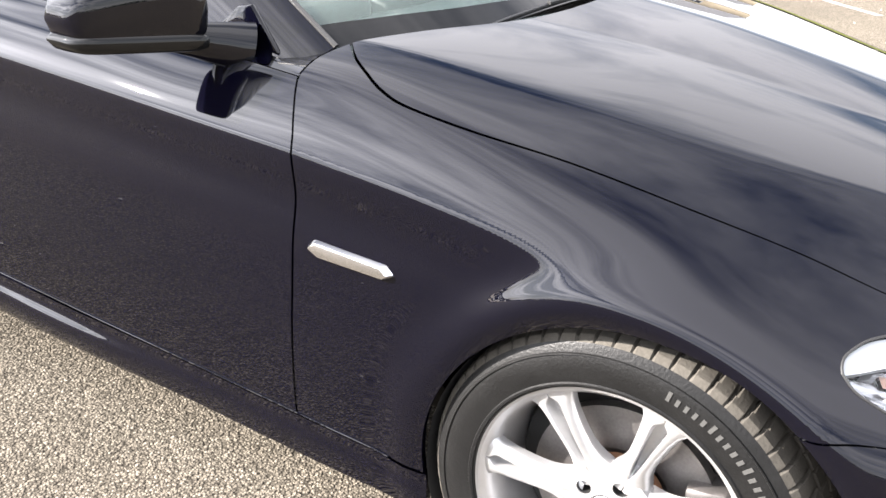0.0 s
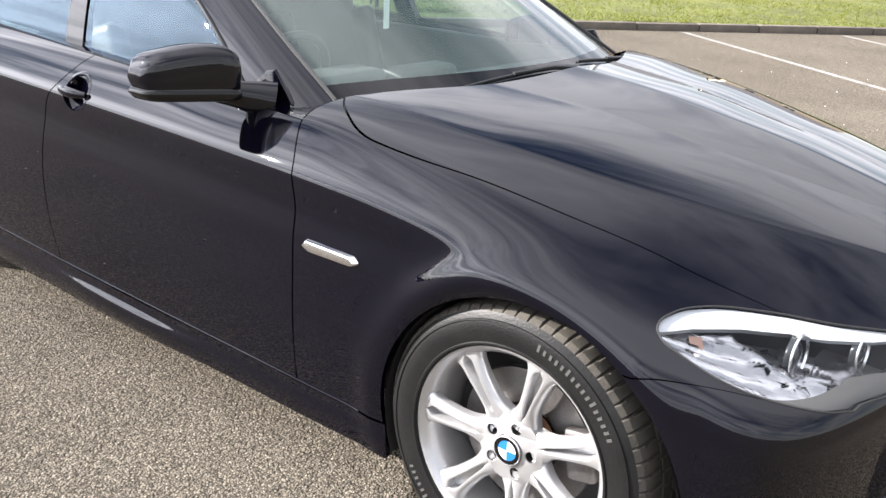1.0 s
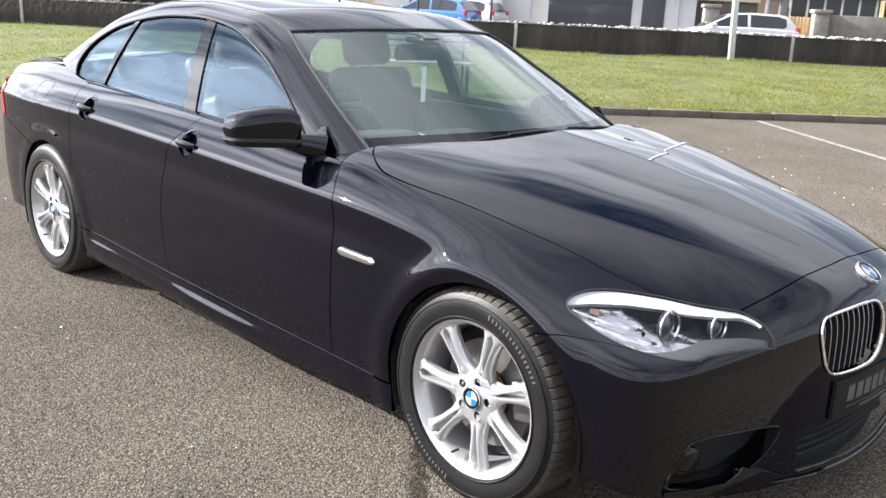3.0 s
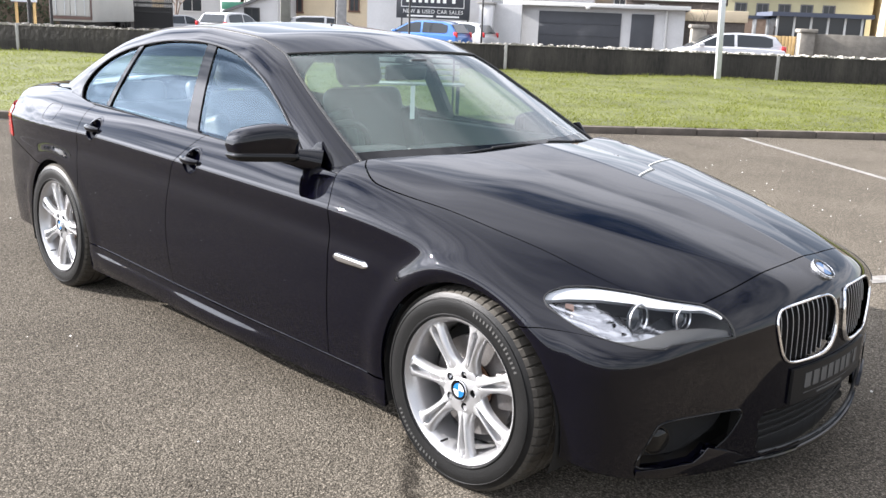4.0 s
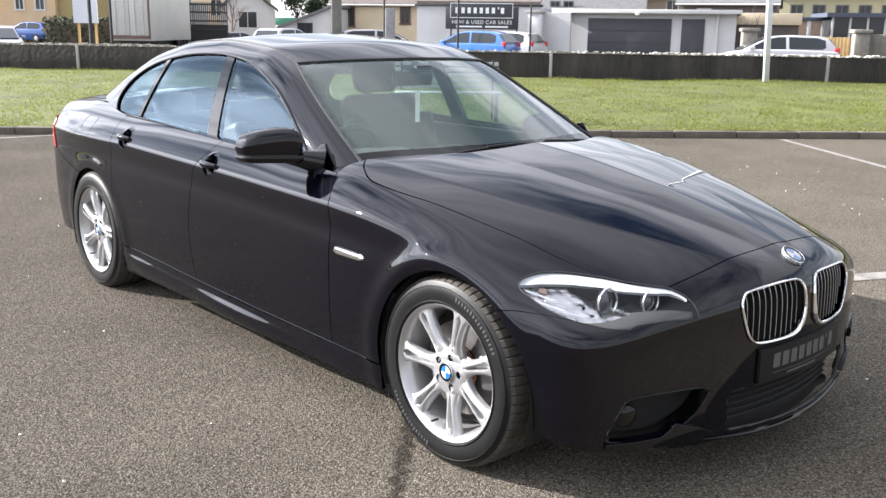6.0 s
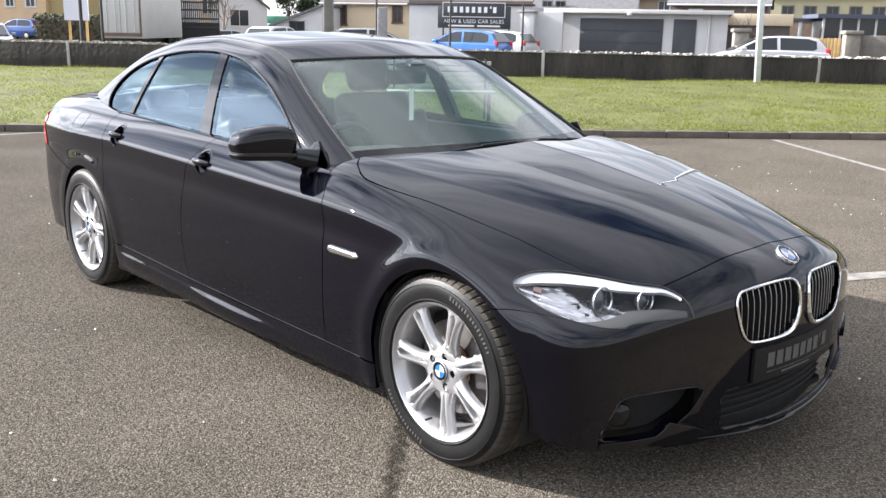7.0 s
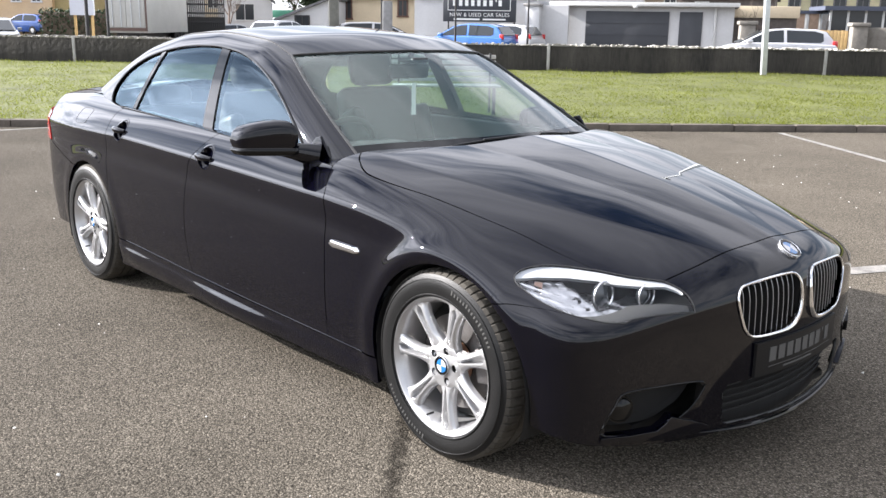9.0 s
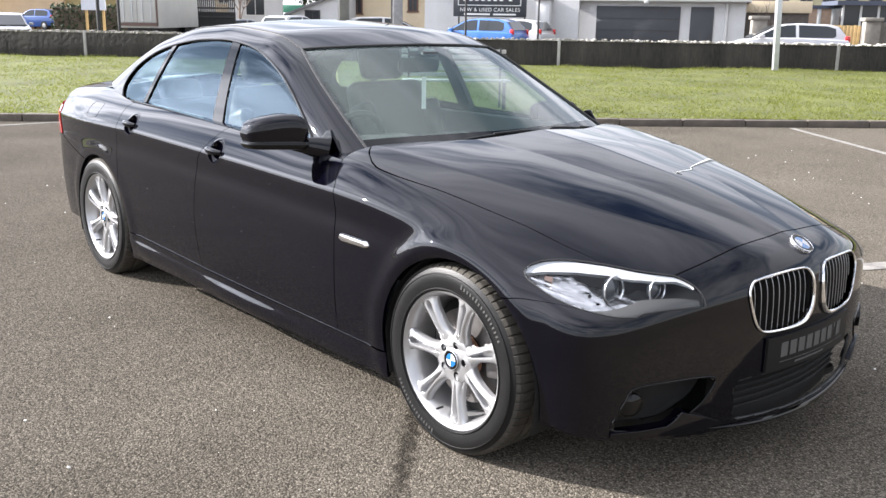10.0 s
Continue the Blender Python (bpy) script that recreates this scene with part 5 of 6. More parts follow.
gl_.new(g_bsdf.outputs[0], g_mix.inputs[1])
gl_.new(g_tr.outputs[0], g_mix.inputs[2])
gl_.new(g_mix.outputs[0], g_out.inputs[0])
WHITE_WALL = shader("white_render", (0.512, 0.512, 0.512), .85, vary=.08, scale=1.2, bump=.003, bump_scale=30)
CREAM = shader("cream_render", (.60, .50, .35), .85, vary=.10, scale=1.1, bump=.003, bump_scale=30)
YELLOW = shader("pale_yellow_render", (0.449, 0.419, 0.269), .85, vary=.08, scale=1.0)
PEACH = shader("peach_render", (.50, .36, .21), .85, vary=.10, scale=1.0)
SLATE = shader("grey_slate", (.12, .12, .125), .75, vary=.3, scale=5)
BROWN_ROOF = shader("weathered_tile_roof", (.13, .11, .10), .85, vary=.25, scale=5)
GREY_DOOR = shader("charcoal_door", (.045, .048, .055), .6, vary=.12, scale=2)
FASCIA = shader("white_fascia", (0.541, 0.541, 0.526), .6, vary=.06)
PANE = shader("far_pane", (.03, .034, .038), .08, 0, 0, spec=.4)
BROWN_FRAME = shader("brown_frame", (.12, .06, .04), .6)
WOOD = shader("tan_fence_wood", (.50, .34, .15), .8, vary=.25, scale=4, random_tint=.12)
STONE = shader("grey_stone", (.19, .175, .15), .9, vary=.3, scale=4, bump=.01, bump_scale=15, random_tint=.15)
GALV = shader("galvanised_steel", (.55, .57, .58), .45, .6, vary=.12, scale=6)
BLACK_METAL = shader("black_metal", (.02, .02, .02), .5)
SIGN_DARK = shader("charcoal_sign", (.035, .038, .045), .5, vary=.1)
SIGN_PALE = shader("sign_lettering", (.75, .75, .72), .6)
BARK = shader("bark", (.09, .07, .05), .9, vary=.3, scale=10)
LEAF = shader("dark_evergreen", (.03, .05, .02), .8, vary=.5, scale=2)
TWIG = shader("bare_twigs", (.16, .13, .11), .9, vary=.3, scale=4)
TRAILER_WHITE = shader("trailer_white", (.50, .50, .47), .5, vary=.07, scale=1)
TRAILER_RED = shader("trailer_red", (.13, .085, .07), .5)

BACK = pose(2.196, -2.898, 0, 0, 0, 47.71)
KERB0, KERB_D = Vector((-6.10, 7.78, 0)), Vector((.609, .793, 0)).normalized()
KERB_N = Vector((-KERB_D.y, KERB_D.x, 0))
WALL0, WALL_D = Vector((-14.54, 15.88, 0)), Vector((.728, .686, 0)).normalized()
WALL_N = Vector((-WALL_D.y, WALL_D.x, 0))

# kerb stones
kerb = thing("kerb", pose(0, 0, 0), "weathered concrete kerb along the grass edge", "kerb", kind="structure")
kerb_mesh = None
for i in range(-26, 26):
    p = KERB0 + KERB_D * (.92 * i)
    if kerb_mesh is None:
        o = part("kerb_stone", box(.005, .915, 0, .13, -.05, .10, .014, 2), KERB_STONE, kerb)
        kerb_mesh = o.data
    else:
        o = new("kerb_stone", kerb_mesh)
        o.parent = kerb
    o.matrix_basis = pose(p.x, p.y, random.uniform(-.004, .004), 0, 0, math.degrees(math.atan2(KERB_D.y, KERB_D.x)) + random.uniform(-.3, .3))

# bay lines


def stripe(a, b, width):
    a, b = Vector(a), Vector(b)
    d = (b - a).normalized()
    w = Vector((-d.y, d.x, 0)) * width / 2
    bm = bmesh.new()
    n = 24
    rows = []
    for i in range(n + 1):
        p = a + (b - a) * (i / n)
        j = .006
        rows.append([bm.verts.new(p + w * (1 + random.uniform(-j, j) * 8) + Vector((0, 0, .004))), bm.verts.new(p - w * (1 + random.uniform(-j, j) * 8) + Vector((0, 0, .004)))])
    for r, s in zip(rows, rows[1:]):
        bm.faces.new((r[0], r[1], s[1], s[0]))
    bmesh.ops.recalc_face_normals(bm, faces=bm.faces)
    for f in bm.faces:
        if f.normal.z < 0:
            f.normal_flip()
    tagged(mesh_object("bay_line", bm, LINE, smooth=0), "worn white painted parking bay line on asphalt", "road marking", "parking bay lines", "structure")


for i in range(-1, 5):
    a = KERB0 + KERB_D * (2.47 * i) - KERB_N * .12
    stripe(a, a - KERB_N * 4.9, .095)
stripe((-10.92, -3.0, 0), (-10.74, 2.4, 0), .10)
stripe((-.30, 2.60, 0), (2.6, 8.9, 0), .14)

# grass bank
bm = bmesh.new()
NU, NV = 80, 24
grid = []


def turf(u, v):
    a = KERB0 + KERB_D * u + KERB_N * .13
    w = WALL0 + WALL_D * (u + 1.0)
    p = a + (w - a) * v
    z = .10 + .19 * v + .05 * noise.noise(Vector((p.x * .35, p.y * .35, 0))) * min(1, v * 5)
    return Vector((p.x, p.y, z))


for i in range(NU + 1):
    grid.append([bm.verts.new(turf(-24 + 46 * i / NU, j / NV)) for j in range(NV + 1)])
for i in range(NU):
    for j in range(NV):
        bm.faces.new((grid[i][j], grid[i + 1][j], grid[i + 1][j + 1], grid[i][j + 1]))
bmesh.ops.recalc_face_normals(bm, faces=bm.faces)
tagged(mesh_object("lawn", bm, GRASS_SOIL), "rough sunlit green lawn behind the kerb", "lawn", kind="structure")
rng = random.Random(5)
bv, bf = [], []
for i in range(210000):
    u, v = rng.uniform(-23, 21), rng.random() ** 1.25
    p = turf(u, v)
    tall = (.010 + .026 * max(0, noise.noise(Vector((p.x * .9, p.y * .9, 3))) + .45)) * rng.uniform(.6, 1.5)
    if v > .93 and rng.random() < .5:
        tall *= 2.2
    a = rng.uniform(0, 6.28)
    w = Vector((math.cos(a), math.sin(a), 0)) * rng.uniform(.005, .011)
    tip_v = p + Vector((rng.uniform(-.05, .05), rng.uniform(-.05, .05), tall))
    k = len(bv)
    bv += [tuple(p - w), tuple(p + w), tuple(tip_v)]
    bf.append((k, k + 1, k + 2))
me = bpy.data.meshes.new("grass")
me.from_pydata(bv, [], bf)
me.materials.append(GRASS)
tagged(new("grass", me), "short uneven green grass blades", "grass", kind="stuff")

# boundary wall with rubble coping
bw = thing("boundary_wall", pose(0, 0, 0), "low dark stained wall topped with pale rough stones", "wall", kind="structure")
wall_ang = math.degrees(math.atan2(WALL_D.y, WALL_D.x))
o = part("wall_body", box(-26, 24, 0, .3, -.1, .93, .02), DARK_WALL, bw)
o.matrix_basis = pose(WALL0.x, WALL0.y, 0, 0, 0, wall_ang)
cap = bmesh.new()
x = -26.0
while x < 24:
    w = rng.uniform(.035, .085)
    h = rng.uniform(.012, .060)
    d0 = rng.uniform(-.04, .0)
    vs = [cap.verts.new((x + w * a + rng.uniform(-.015, .015), d0 + .34 * b + rng.uniform(-.02, .02), .925 + (h + rng.uniform(-.02, .02)) * c)) for a in (0, .94) for b in (0, 1) for c in (0, 1)]
    for q in ((0, 1, 3, 2), (4, 6, 7, 5), (0, 4, 5, 1), (2, 3, 7, 6), (1, 5, 7, 3)):
        cap.faces.new([vs[k] for k in q])
    x += w
bmesh.ops.recalc_face_normals(cap, faces=cap.faces)
o = part("coping_stones", cap, COPING, bw, "pale rough coping stones", smooth=0)
o["kind"] = "stuff"
o.matrix_basis = pose(WALL0.x, WALL0.y, 0, 0, 0, wall_ang)
for s in (-12.95, 0.0, 7.1, 17.5, -19.5):
    o = part("wall_pier", box(s - .04, s + .04, -.04, .02, 0, .97, .01), CONCRETE, bw, "pale concrete strip on the wall")
    o.matrix_basis = pose(WALL0.x, WALL0.y, 0, 0, 0, wall_ang)


def back(a, d, z=0, rot=0):
    return BACK @ pose(a, d, z, 0, 0, rot)


# lamp post on the lawn
lp = thing("lamp_post", back(7.96, 23.9, .22) @ pose(0, 0, 0, 0, -2.2, 0), "pale grey galvanised lamp post on the lawn", "lamp post")
part("post", prism([(-.07, -.07), (.07, -.07), (.07, .07), (-.07, .07)], 2.9, "z", .025, 2), GALV, lp)
part("upper_post", tube([(0, 0, 2.8), (0, 0, 6.2)], [.075, .05], 12), GALV, lp)
part("lantern", box(-.12, .12, -.55, .1, 6.15, 6.3, .04), GALV, lp)

# park bench on the lawn
BENCH = shader("weathered_bench_wood", (.38, .375, .35), .8, vary=.2, scale=6)
bench = thing("park_bench", back(-.03, 14.2, .13, 8), "pale slatted park bench on the lawn", "bench")
for i in range(5):
    part("back_slat", box(-.8, .8, .16 + .012 * i, .19 + .012 * i, .47 + .085 * i, .53 + .085 * i, .008), BENCH, bench)
for i in range(4):
    part("seat_slat", box(-.8, .8, -.26 + .11 * i, -.18 + .11 * i, .41, .44, .008), BENCH, bench)
for s in (-.7, .7):
    part("leg", box(s - .025, s + .025, -.24, -.19, 0, .42, .006), BLACK_METAL, bench)
    part("back_leg", box(s - .014, s + .014, .13, .16, 0, .9, .006), BLACK_METAL, bench)


def window(parent, x0, x1, z0, z1, y=0.0, frame_mat=None, bars=1):
    w = part("window", box(x0, x1, y - .02, y + .06, z0, z1), PANE, parent, smooth=0)
    fm = frame_mat or FASCIA
    for a, b, c, d in ((x0 - .05, x0 + .04, z0, z1), (x1 - .04, x1 + .05, z0, z1), (x0 - .05, x1 + .05, z1, z1 + .08), (x0 - .10, x1 + .10, z0 - .10, z0)):
        part("window_frame", box(a, b, y - .06, y + .05, c, d), fm, w, smooth=0)
    for i in range(bars):
        xm = x0 + (x1 - x0) * (i + 1) / (bars + 1)
        part("glazing_bar", box(xm - .025, xm + .025, y - .04, y, z0, z1), fm, w, smooth=0)
    return w


def house(name, m, width, deep, eave, ridge, wall, roof, label, windows=(), frame_mat=None, gable_front=False, chimney=False):
    h = thing(name, m, label, "house")
    part("wall", box(0, width, 0, deep, -.2, eave), wall, h, smooth=0)
    if gable_front:
        part("gable", prism([(0, eave), (width, eave), (width / 2, ridge)], deep, "y"), wall, h, smooth=0)
        for s in (0, 1):
            a = [(-.3, eave - .12), (width / 2, ridge + .05), (width / 2, ridge + .25), (-.3, eave + .08)]
            if s:
                a = [(width - x, z) for x, z in a]
            part("roof", prism(a, deep + .6, "y", base=-.3), roof, h, smooth=0)
    else:
        a = [(-.3, eave - .05), (deep / 2, ridge), (deep + .3, eave - .05), (deep + .3, eave + .12), (deep / 2, ridge + .18), (-.3, eave + .12)]
        part("roof", prism(a, width + .4, "x", base=-.2), roof, h, smooth=0)
        part("gable", prism([(0, eave), (deep, eave), (deep / 2, ridge)], width, "x"), wall, h, smooth=0)
        part("gutter", tube([(-.2, -.34, eave + .02), (width + .2, -.34, eave + .02)], .06, 8), FASCIA, h)
    for w in windows:
        window(h, *w, frame_mat=frame_mat)
    if chimney:
        c = part("chimney", box(width * .3, width * .3 + .9, deep / 2 - .4, deep / 2 + .4, ridge - .3, ridge + 1.1), wall, h, smooth=0)
        part("chimney_pot", tube([(width * .3 + .45, deep / 2, ridge + 1.1), (width * .3 + .45, deep / 2, ridge + 1.5)], .13, 10), BROWN_ROOF, c)
    return h


# white flat-roofed garage with charcoal doors
g = thing("garage", back(4.9, 44.6, 0, -15), "white rendered flat-roofed garage with charcoal doors", "garage")
GW = 8.0
part("wall", box(0, GW, 0, 7, -.2, 2.35), WHITE_WALL, g, smooth=0)
part("roof", box(-.2, GW + .2, -.35, 7.2, 2.35, 2.48), SLATE, g, smooth=0)
part("fascia", box(-.2, GW + .2, -.42, -.34, 2.34, 2.52, .01), FASCIA, g)
d = part("garage_door", box(1.45, 5.2, -.05, .02, 0, 2.12, .01), GREY_DOOR, g, "wide charcoal garage door")
for i in range(1, 4):
    part("door_rib", box(1.5, 5.15, -.07, -.05, .53 * i - .01, .53 * i + .01), GREY_DOOR, d, smooth=0)
part("side_door", box(5.65, 6.65, -.05, .02, 0, 2.12, .01), GREY_DOOR, g, "narrow charcoal door")
part("downpipe", tube([(7.2, -.08, 0), (7.2, -.08, 2.3)], .05, 8), FASCIA, g)
part("flood_lamp", box(3.6, 3.8, -.55, -.42, 2.25, 2.40, .02), FASCIA, g)
# lean-to wing left of it
lt = thing("side_wall", back(3.5, 44.0, 0, -15), "white rendered yard wall with a pier", "wall")
part("wall", box(0, 1.9, .4, .7, -.2, 2.35), WHITE_WALL, lt, smooth=0)
part("pier", box(0, .65, -.15, .5, -.2, 2.3, .02), WHITE_WALL, lt)
part("pier_cap", box(-.08, .73, -.23, .58, 2.3, 2.4, .02), CONCRETE, lt)

# white showroom with the dark sign
sh = thing("showroom", back(-1.7, 46.5, 0, -12), "long white rendered showroom wall with a lean-to roof", "building")
part("wall", box(0, 6.0, 0, 8, -.2, 2.62), WHITE_WALL, sh, smooth=0)
part("parapet", box(-.1, 6.1, -.1, .2, 2.62, 2.72, .01), BLACK_METAL, sh)
part("upper_roof", prism([(-.1, 2.7), (5, 4.6), (5, 4.8), (-.1, 2.85)], 6.0, "x"), BROWN_ROOF, sh, smooth=0)
sg = thing("sales_sign", back(-.30, 44.4, 0, -6), "charcoal sales sign board with a white-bordered upper panel", "sign")
part("board", box(0, 3.38, 0, .06, 1.55, 2.56, .008), SIGN_DARK, sg)
up = part("upper_panel", box(.22, 3.12, -.05, 0, 2.05, 2.72, .008), SIGN_DARK, sg)
for a, b, c, e in ((.22, 3.12, 2.69, 2.72), (.22, 3.12, 2.05, 2.08), (.22, .25, 2.05, 2.72), (3.09, 3.12, 2.05, 2.72)):
    part("border", box(a, b, -.062, -.05, c, e), SIGN_PALE, up, smooth=0)
for i in range(9):
    if i != 7:
        part("bar", box(.46 + .28 * i - (.14 if i == 8 else 0), .46 + .28 * i + .15 - (.14 if i == 8 else 0), -.062, -.05, 2.26, 2.52), SIGN_PALE, up, smooth=0)
    else:
        part("bar", box(.46 + .28 * i, .52 + .28 * i, -.062, -.05, 2.45, 2.55), SIGN_PALE, up, smooth=0)
font = bpy.data.curves.new("sign_words", "FONT")
font.body, font.size, font.extrude, font.align_x = "NEW & USED CAR SALES", .235, .006, "CENTER"
font.space_character = 1.08
ft = new("sign_text", font)
font.materials.append(SIGN_PALE)
ft.parent = sg
ft.matrix_basis = pose(1.69, -.010, 1.79, 90, 0, 0)
part("bar", box(.5, 1.7, -.012, 0, 1.63, 1.70), SIGN_PALE, sg, smooth=0)
part("bar", box(1.85, 2.9, -.012, 0, 1.63, 1.70), SIGN_PALE, sg, smooth=0)
for s in (.25, 3.3):
    part("sign_leg", tube([(s, .10, 0), (s, .10, 1.6)], .04, 8), BLACK_METAL, sg)


def slim_pole(m, h, r, label):
    p = thing("pole", m, label, "pole")
    part("shaft", tube([(0, 0, 0), (0, 0, h)], [r, r * .75], 10), BLACK_METAL, p)
    part("foot", box(-r * 2, r * 2, -r * 2, r * 2, 0, .05, .01), BLACK_METAL, p)


slim_pole(back(.25, 39), 5, .05, "thin black metal pole behind the wall")
slim_pole(back(3.25, 39.5), 2.55, .05, "short thin black metal pole by the white wall")


def hatchback(m, colour, label, length=3.95):
    """A small parked car: lower body, cabin with inset panes, lamps, wheels."""
    c = thing("parked_car", m, label, "car", "cars parked behind the wall")
    paint = shader("car_paint", colour, .3, .1, 1.0)
    L = length

    def tapered(bm):
        for q in bm.verts:
            q.co.y *= 1 - .20 * max(0, q.co.z - .92) / .52
        return bm
    low = [(-L / 2 + .02, .35), (-L / 2 + .01, .70), (-L / 2 + .08, .92), (-L * .1, .98), (L * .22, .97), (L / 2 - .55, .88), (L / 2 - .18, .76), (L / 2 - .02, .58), (L / 2, .32), (L * .3, .20), (-L * .3, .20)]
    part("body", prism(low, 1.68, "y", .06, 3, -.84), paint, c)
    cab = [(-L / 2 + .08, .90), (-L / 2 + .20, 1.12), (-L / 2 + .42, 1.37), (-L / 2 + .75, 1.45), (-L * .10, 1.475), (L * .02, 1.44), (L * .10, 1.36), (L * .30, .94)]
    part("cabin", tapered(prism(cab, 1.52, "y", .035, 3, -.76)), paint, c)
    front = [(L * .265, .965), (L * .085, 1.335), (L * .015, 1.395), (-L * .055, 1.41), (-L * .06, .985)]
    back_p = [(-L * .085, .985), (-L * .08, 1.41), (-L / 2 + .80, 1.385), (-L / 2 + .52, 1.30), (-L / 2 + .50, 1.05), (-L / 2 + .60, .99)]
    for nm, pr in (("front_side_pane", front), ("rear_side_pane", back_p)):
        part(nm, tapered(prism(pr, 1.545, "y", 0, 1, -.7725)), PANE, c, smooth=0)
    scr = [(L * .285, .965), (L * .105, 1.345), (L * .115, 1.365), (L * .305, .965)]
    part("windscreen", tapered(prism(scr, 1.36, "y", 0, 1, -.68)), PANE, c, smooth=0)
    rsc = [(-L / 2 + .13, 1.02), (-L / 2 + .38, 1.34), (-L / 2 + .365, 1.365), (-L / 2 + .10, 1.02)]
    part("rear_screen", tapered(prism(rsc, 1.26, "y", 0, 1, -.63)), PANE, c, smooth=0)
    for s in (-1, 1):
        part("tail_lamp", box(-L / 2 + .03, -L / 2 + .20, s * .73 - .06, s * .73 + .07, .84, 1.06, .03), RED_LENS, c)
        part("head_lamp", box(L / 2 - .42, L / 2 - .10, s * .68 - .10, s * .68 + .13, .62, .76, .04), CHROME, c)
        part("mirror", box(L * .2, L * .25, s * .92 - .09, s * .92 + .07, .95, 1.07, .03), paint, c)
        for x in (-L * .31, L * .31):
            w = part("wheel", lathe([(.12, -.09), (.2, -.1), (.3, -.085), (.31, -.05), (.31, .05), (.3, .085), (.12, .09)], 32), RUBBER, c)
            w.matrix_basis = pose(x, s * .78, .31)
            part("rim", lathe([(.001, -.10), (.05, -.10), (.19, -.085), (.2, -.07)] if s < 0 else [(.001, .10), (.05, .10), (.19, .085), (.2, .07)], 24), ALLOY, w)
    return c


hatchback(back(.85, 40.5, 0, 152), (.03, .13, .40), "bright blue hatchback parked by the sign")
hatchback(back(2.2, 42.6, 0, 150), (.50, .50, .50), "white hatchback parked behind the blue one")
hatchback(back(11.7, 34.5, 0, 172), (.52, .52, .54), "white hatchback parked behind the wall", 4.2)
hatchback(back(-3.4, 46, 0, 8), (.50, .50, .50), "white estate car parked by the cream house", 4.4)
hatchback(back(-8.0, 46, 0, 70), (.48, .48, .48), "white car seen over the wall", 4.2)
hatchback(back(-13.2, 58, -.25, 60), (.26, .27, .28), "silver-grey car seen over the wall", 4.2)
hatchback(back(-31.0, 70, .2, 160), (.02, .07, .26), "deep blue hatchback parked by the peach house", 3.95)
hatchback(back(-19.6, 41, -.05, -60), (.24, .25, .26), "silver hatchback parked behind the wall", 4.1)

# box trailer
tr = thing("box_trailer", back(-17.25, 48, 0, 0), "off-white box trailer with brown-framed rear doors", "trailer")
part("box", box(0, 2.05, 0, 8.2, .75, 3.9, .02), TRAILER_WHITE, tr)
for x in (-.02, 1.97):
    part("corner_post", box(x + .02, x + .08, -.08, .02, .85, 3.95), TRAILER_RED, tr, smooth=0)
part("sill_bar", box(0, 2.05, -.08, .02, .85, 1.0), TRAILER_RED, tr, smooth=0)
for i in range(2):
    d = part("rear_door", box(.09 + .95 * i, 1.01 + .95 * i, -.05, 0, 1.02, 3.86, .01), TRAILER_WHITE, tr)
    for x in (.25, .68):
        part("lock_rod", tube([(.09 + .95 * i + x, -.08, 1.05), (.09 + .95 * i + x, -.08, 3.8)], .025, 6), GALV, d)
for y in (5.6, 6.7):
    for x in (.25, 1.8):
        w = part("wheel", lathe([(.1, -.14), (.45, -.14), (.5, -.1), (.5, .1), (.45, .14), (.1, .14)], 24), RUBBER, tr)
        w.matrix_basis = pose(x, y, .5, 0, 0, 90)
part("chassis", box(.4, 1.6, .2, 8.0, .5, .76), BLACK_METAL, tr, smooth=0)
CONT = shader("container_grey", (.42, .42, .41), .7, vary=.12)
ct = thing("grey_container", back(-16.6, 56, 0, 0), "grey ribbed container beyond the trailer", "container")
part("box", box(0, 1.5, 0, 3, 0, 2.85, .02), CONT, ct)
for i in range(5):
    part("rib", box(.15 + .27 * i, .27 + .27 * i, -.03, 0, .2, 2.75), CONT, ct, smooth=0)
# black yard gate
gt = thing("yard_gate", back(-14.0, 51, 0, -5), "tall black metal yard gate with close bars", "gate")
for i in range(20):
    part("upright", box(.105 * i, .105 * i + .05, 0, .05, 0, 2.75 + .2 * (i in (0, 19))), BLACK_METAL, gt, smooth=0)
for z in (.5, 1.3, 1.75, 2.2, 2.6):
    part("rail", box(0, 2.05, -.03, .0, z, z + .09), BLACK_METAL, gt, smooth=0)
part("lower_panel", box(0, 2.05, .05, .07, .1, 1.6), BLACK_METAL, gt, smooth=0)

# houses beyond
house("cream_house", back(-7.9, 63, 0, -8), 6.6, 7, 3.0, 5.6, CREAM, BROWN_ROOF, "cream rendered house with brown window frames", [(.85, 1.5, 1.7, 2.85), (4.6, 5.2, 1.9, 2.85), (.85, 1.5, .2, 1.2)], BROWN_FRAME)
house("peach_house", back(-37.2, 72, 0, -10), 8.0, 8, 5.2, 8, PEACH, SLATE, "peach rendered house with white sash windows", [(2.4, 3.1, 2.6, 4.0), (4.75, 5.45, 2.6, 4.0), (6.4, 7.15, 2.6, 4.0)], None, False, True)
house("ochre_house", back(-29.8, 71, 0, -8), 2.3, 8, 5.0, 7, shader("ochre_render", (.30, .24, .11), .9, vary=.15), SLATE, "narrow ochre rendered house beside the peach one")
house("gabled_house", back(-19.9, 82, 0, 10), 4.6, 8, 3.0, 4.9, WHITE_WALL, SLATE, "white gabled house with a bay window", [(1.5, 3.1, 1.5, 2.8)], None, True)
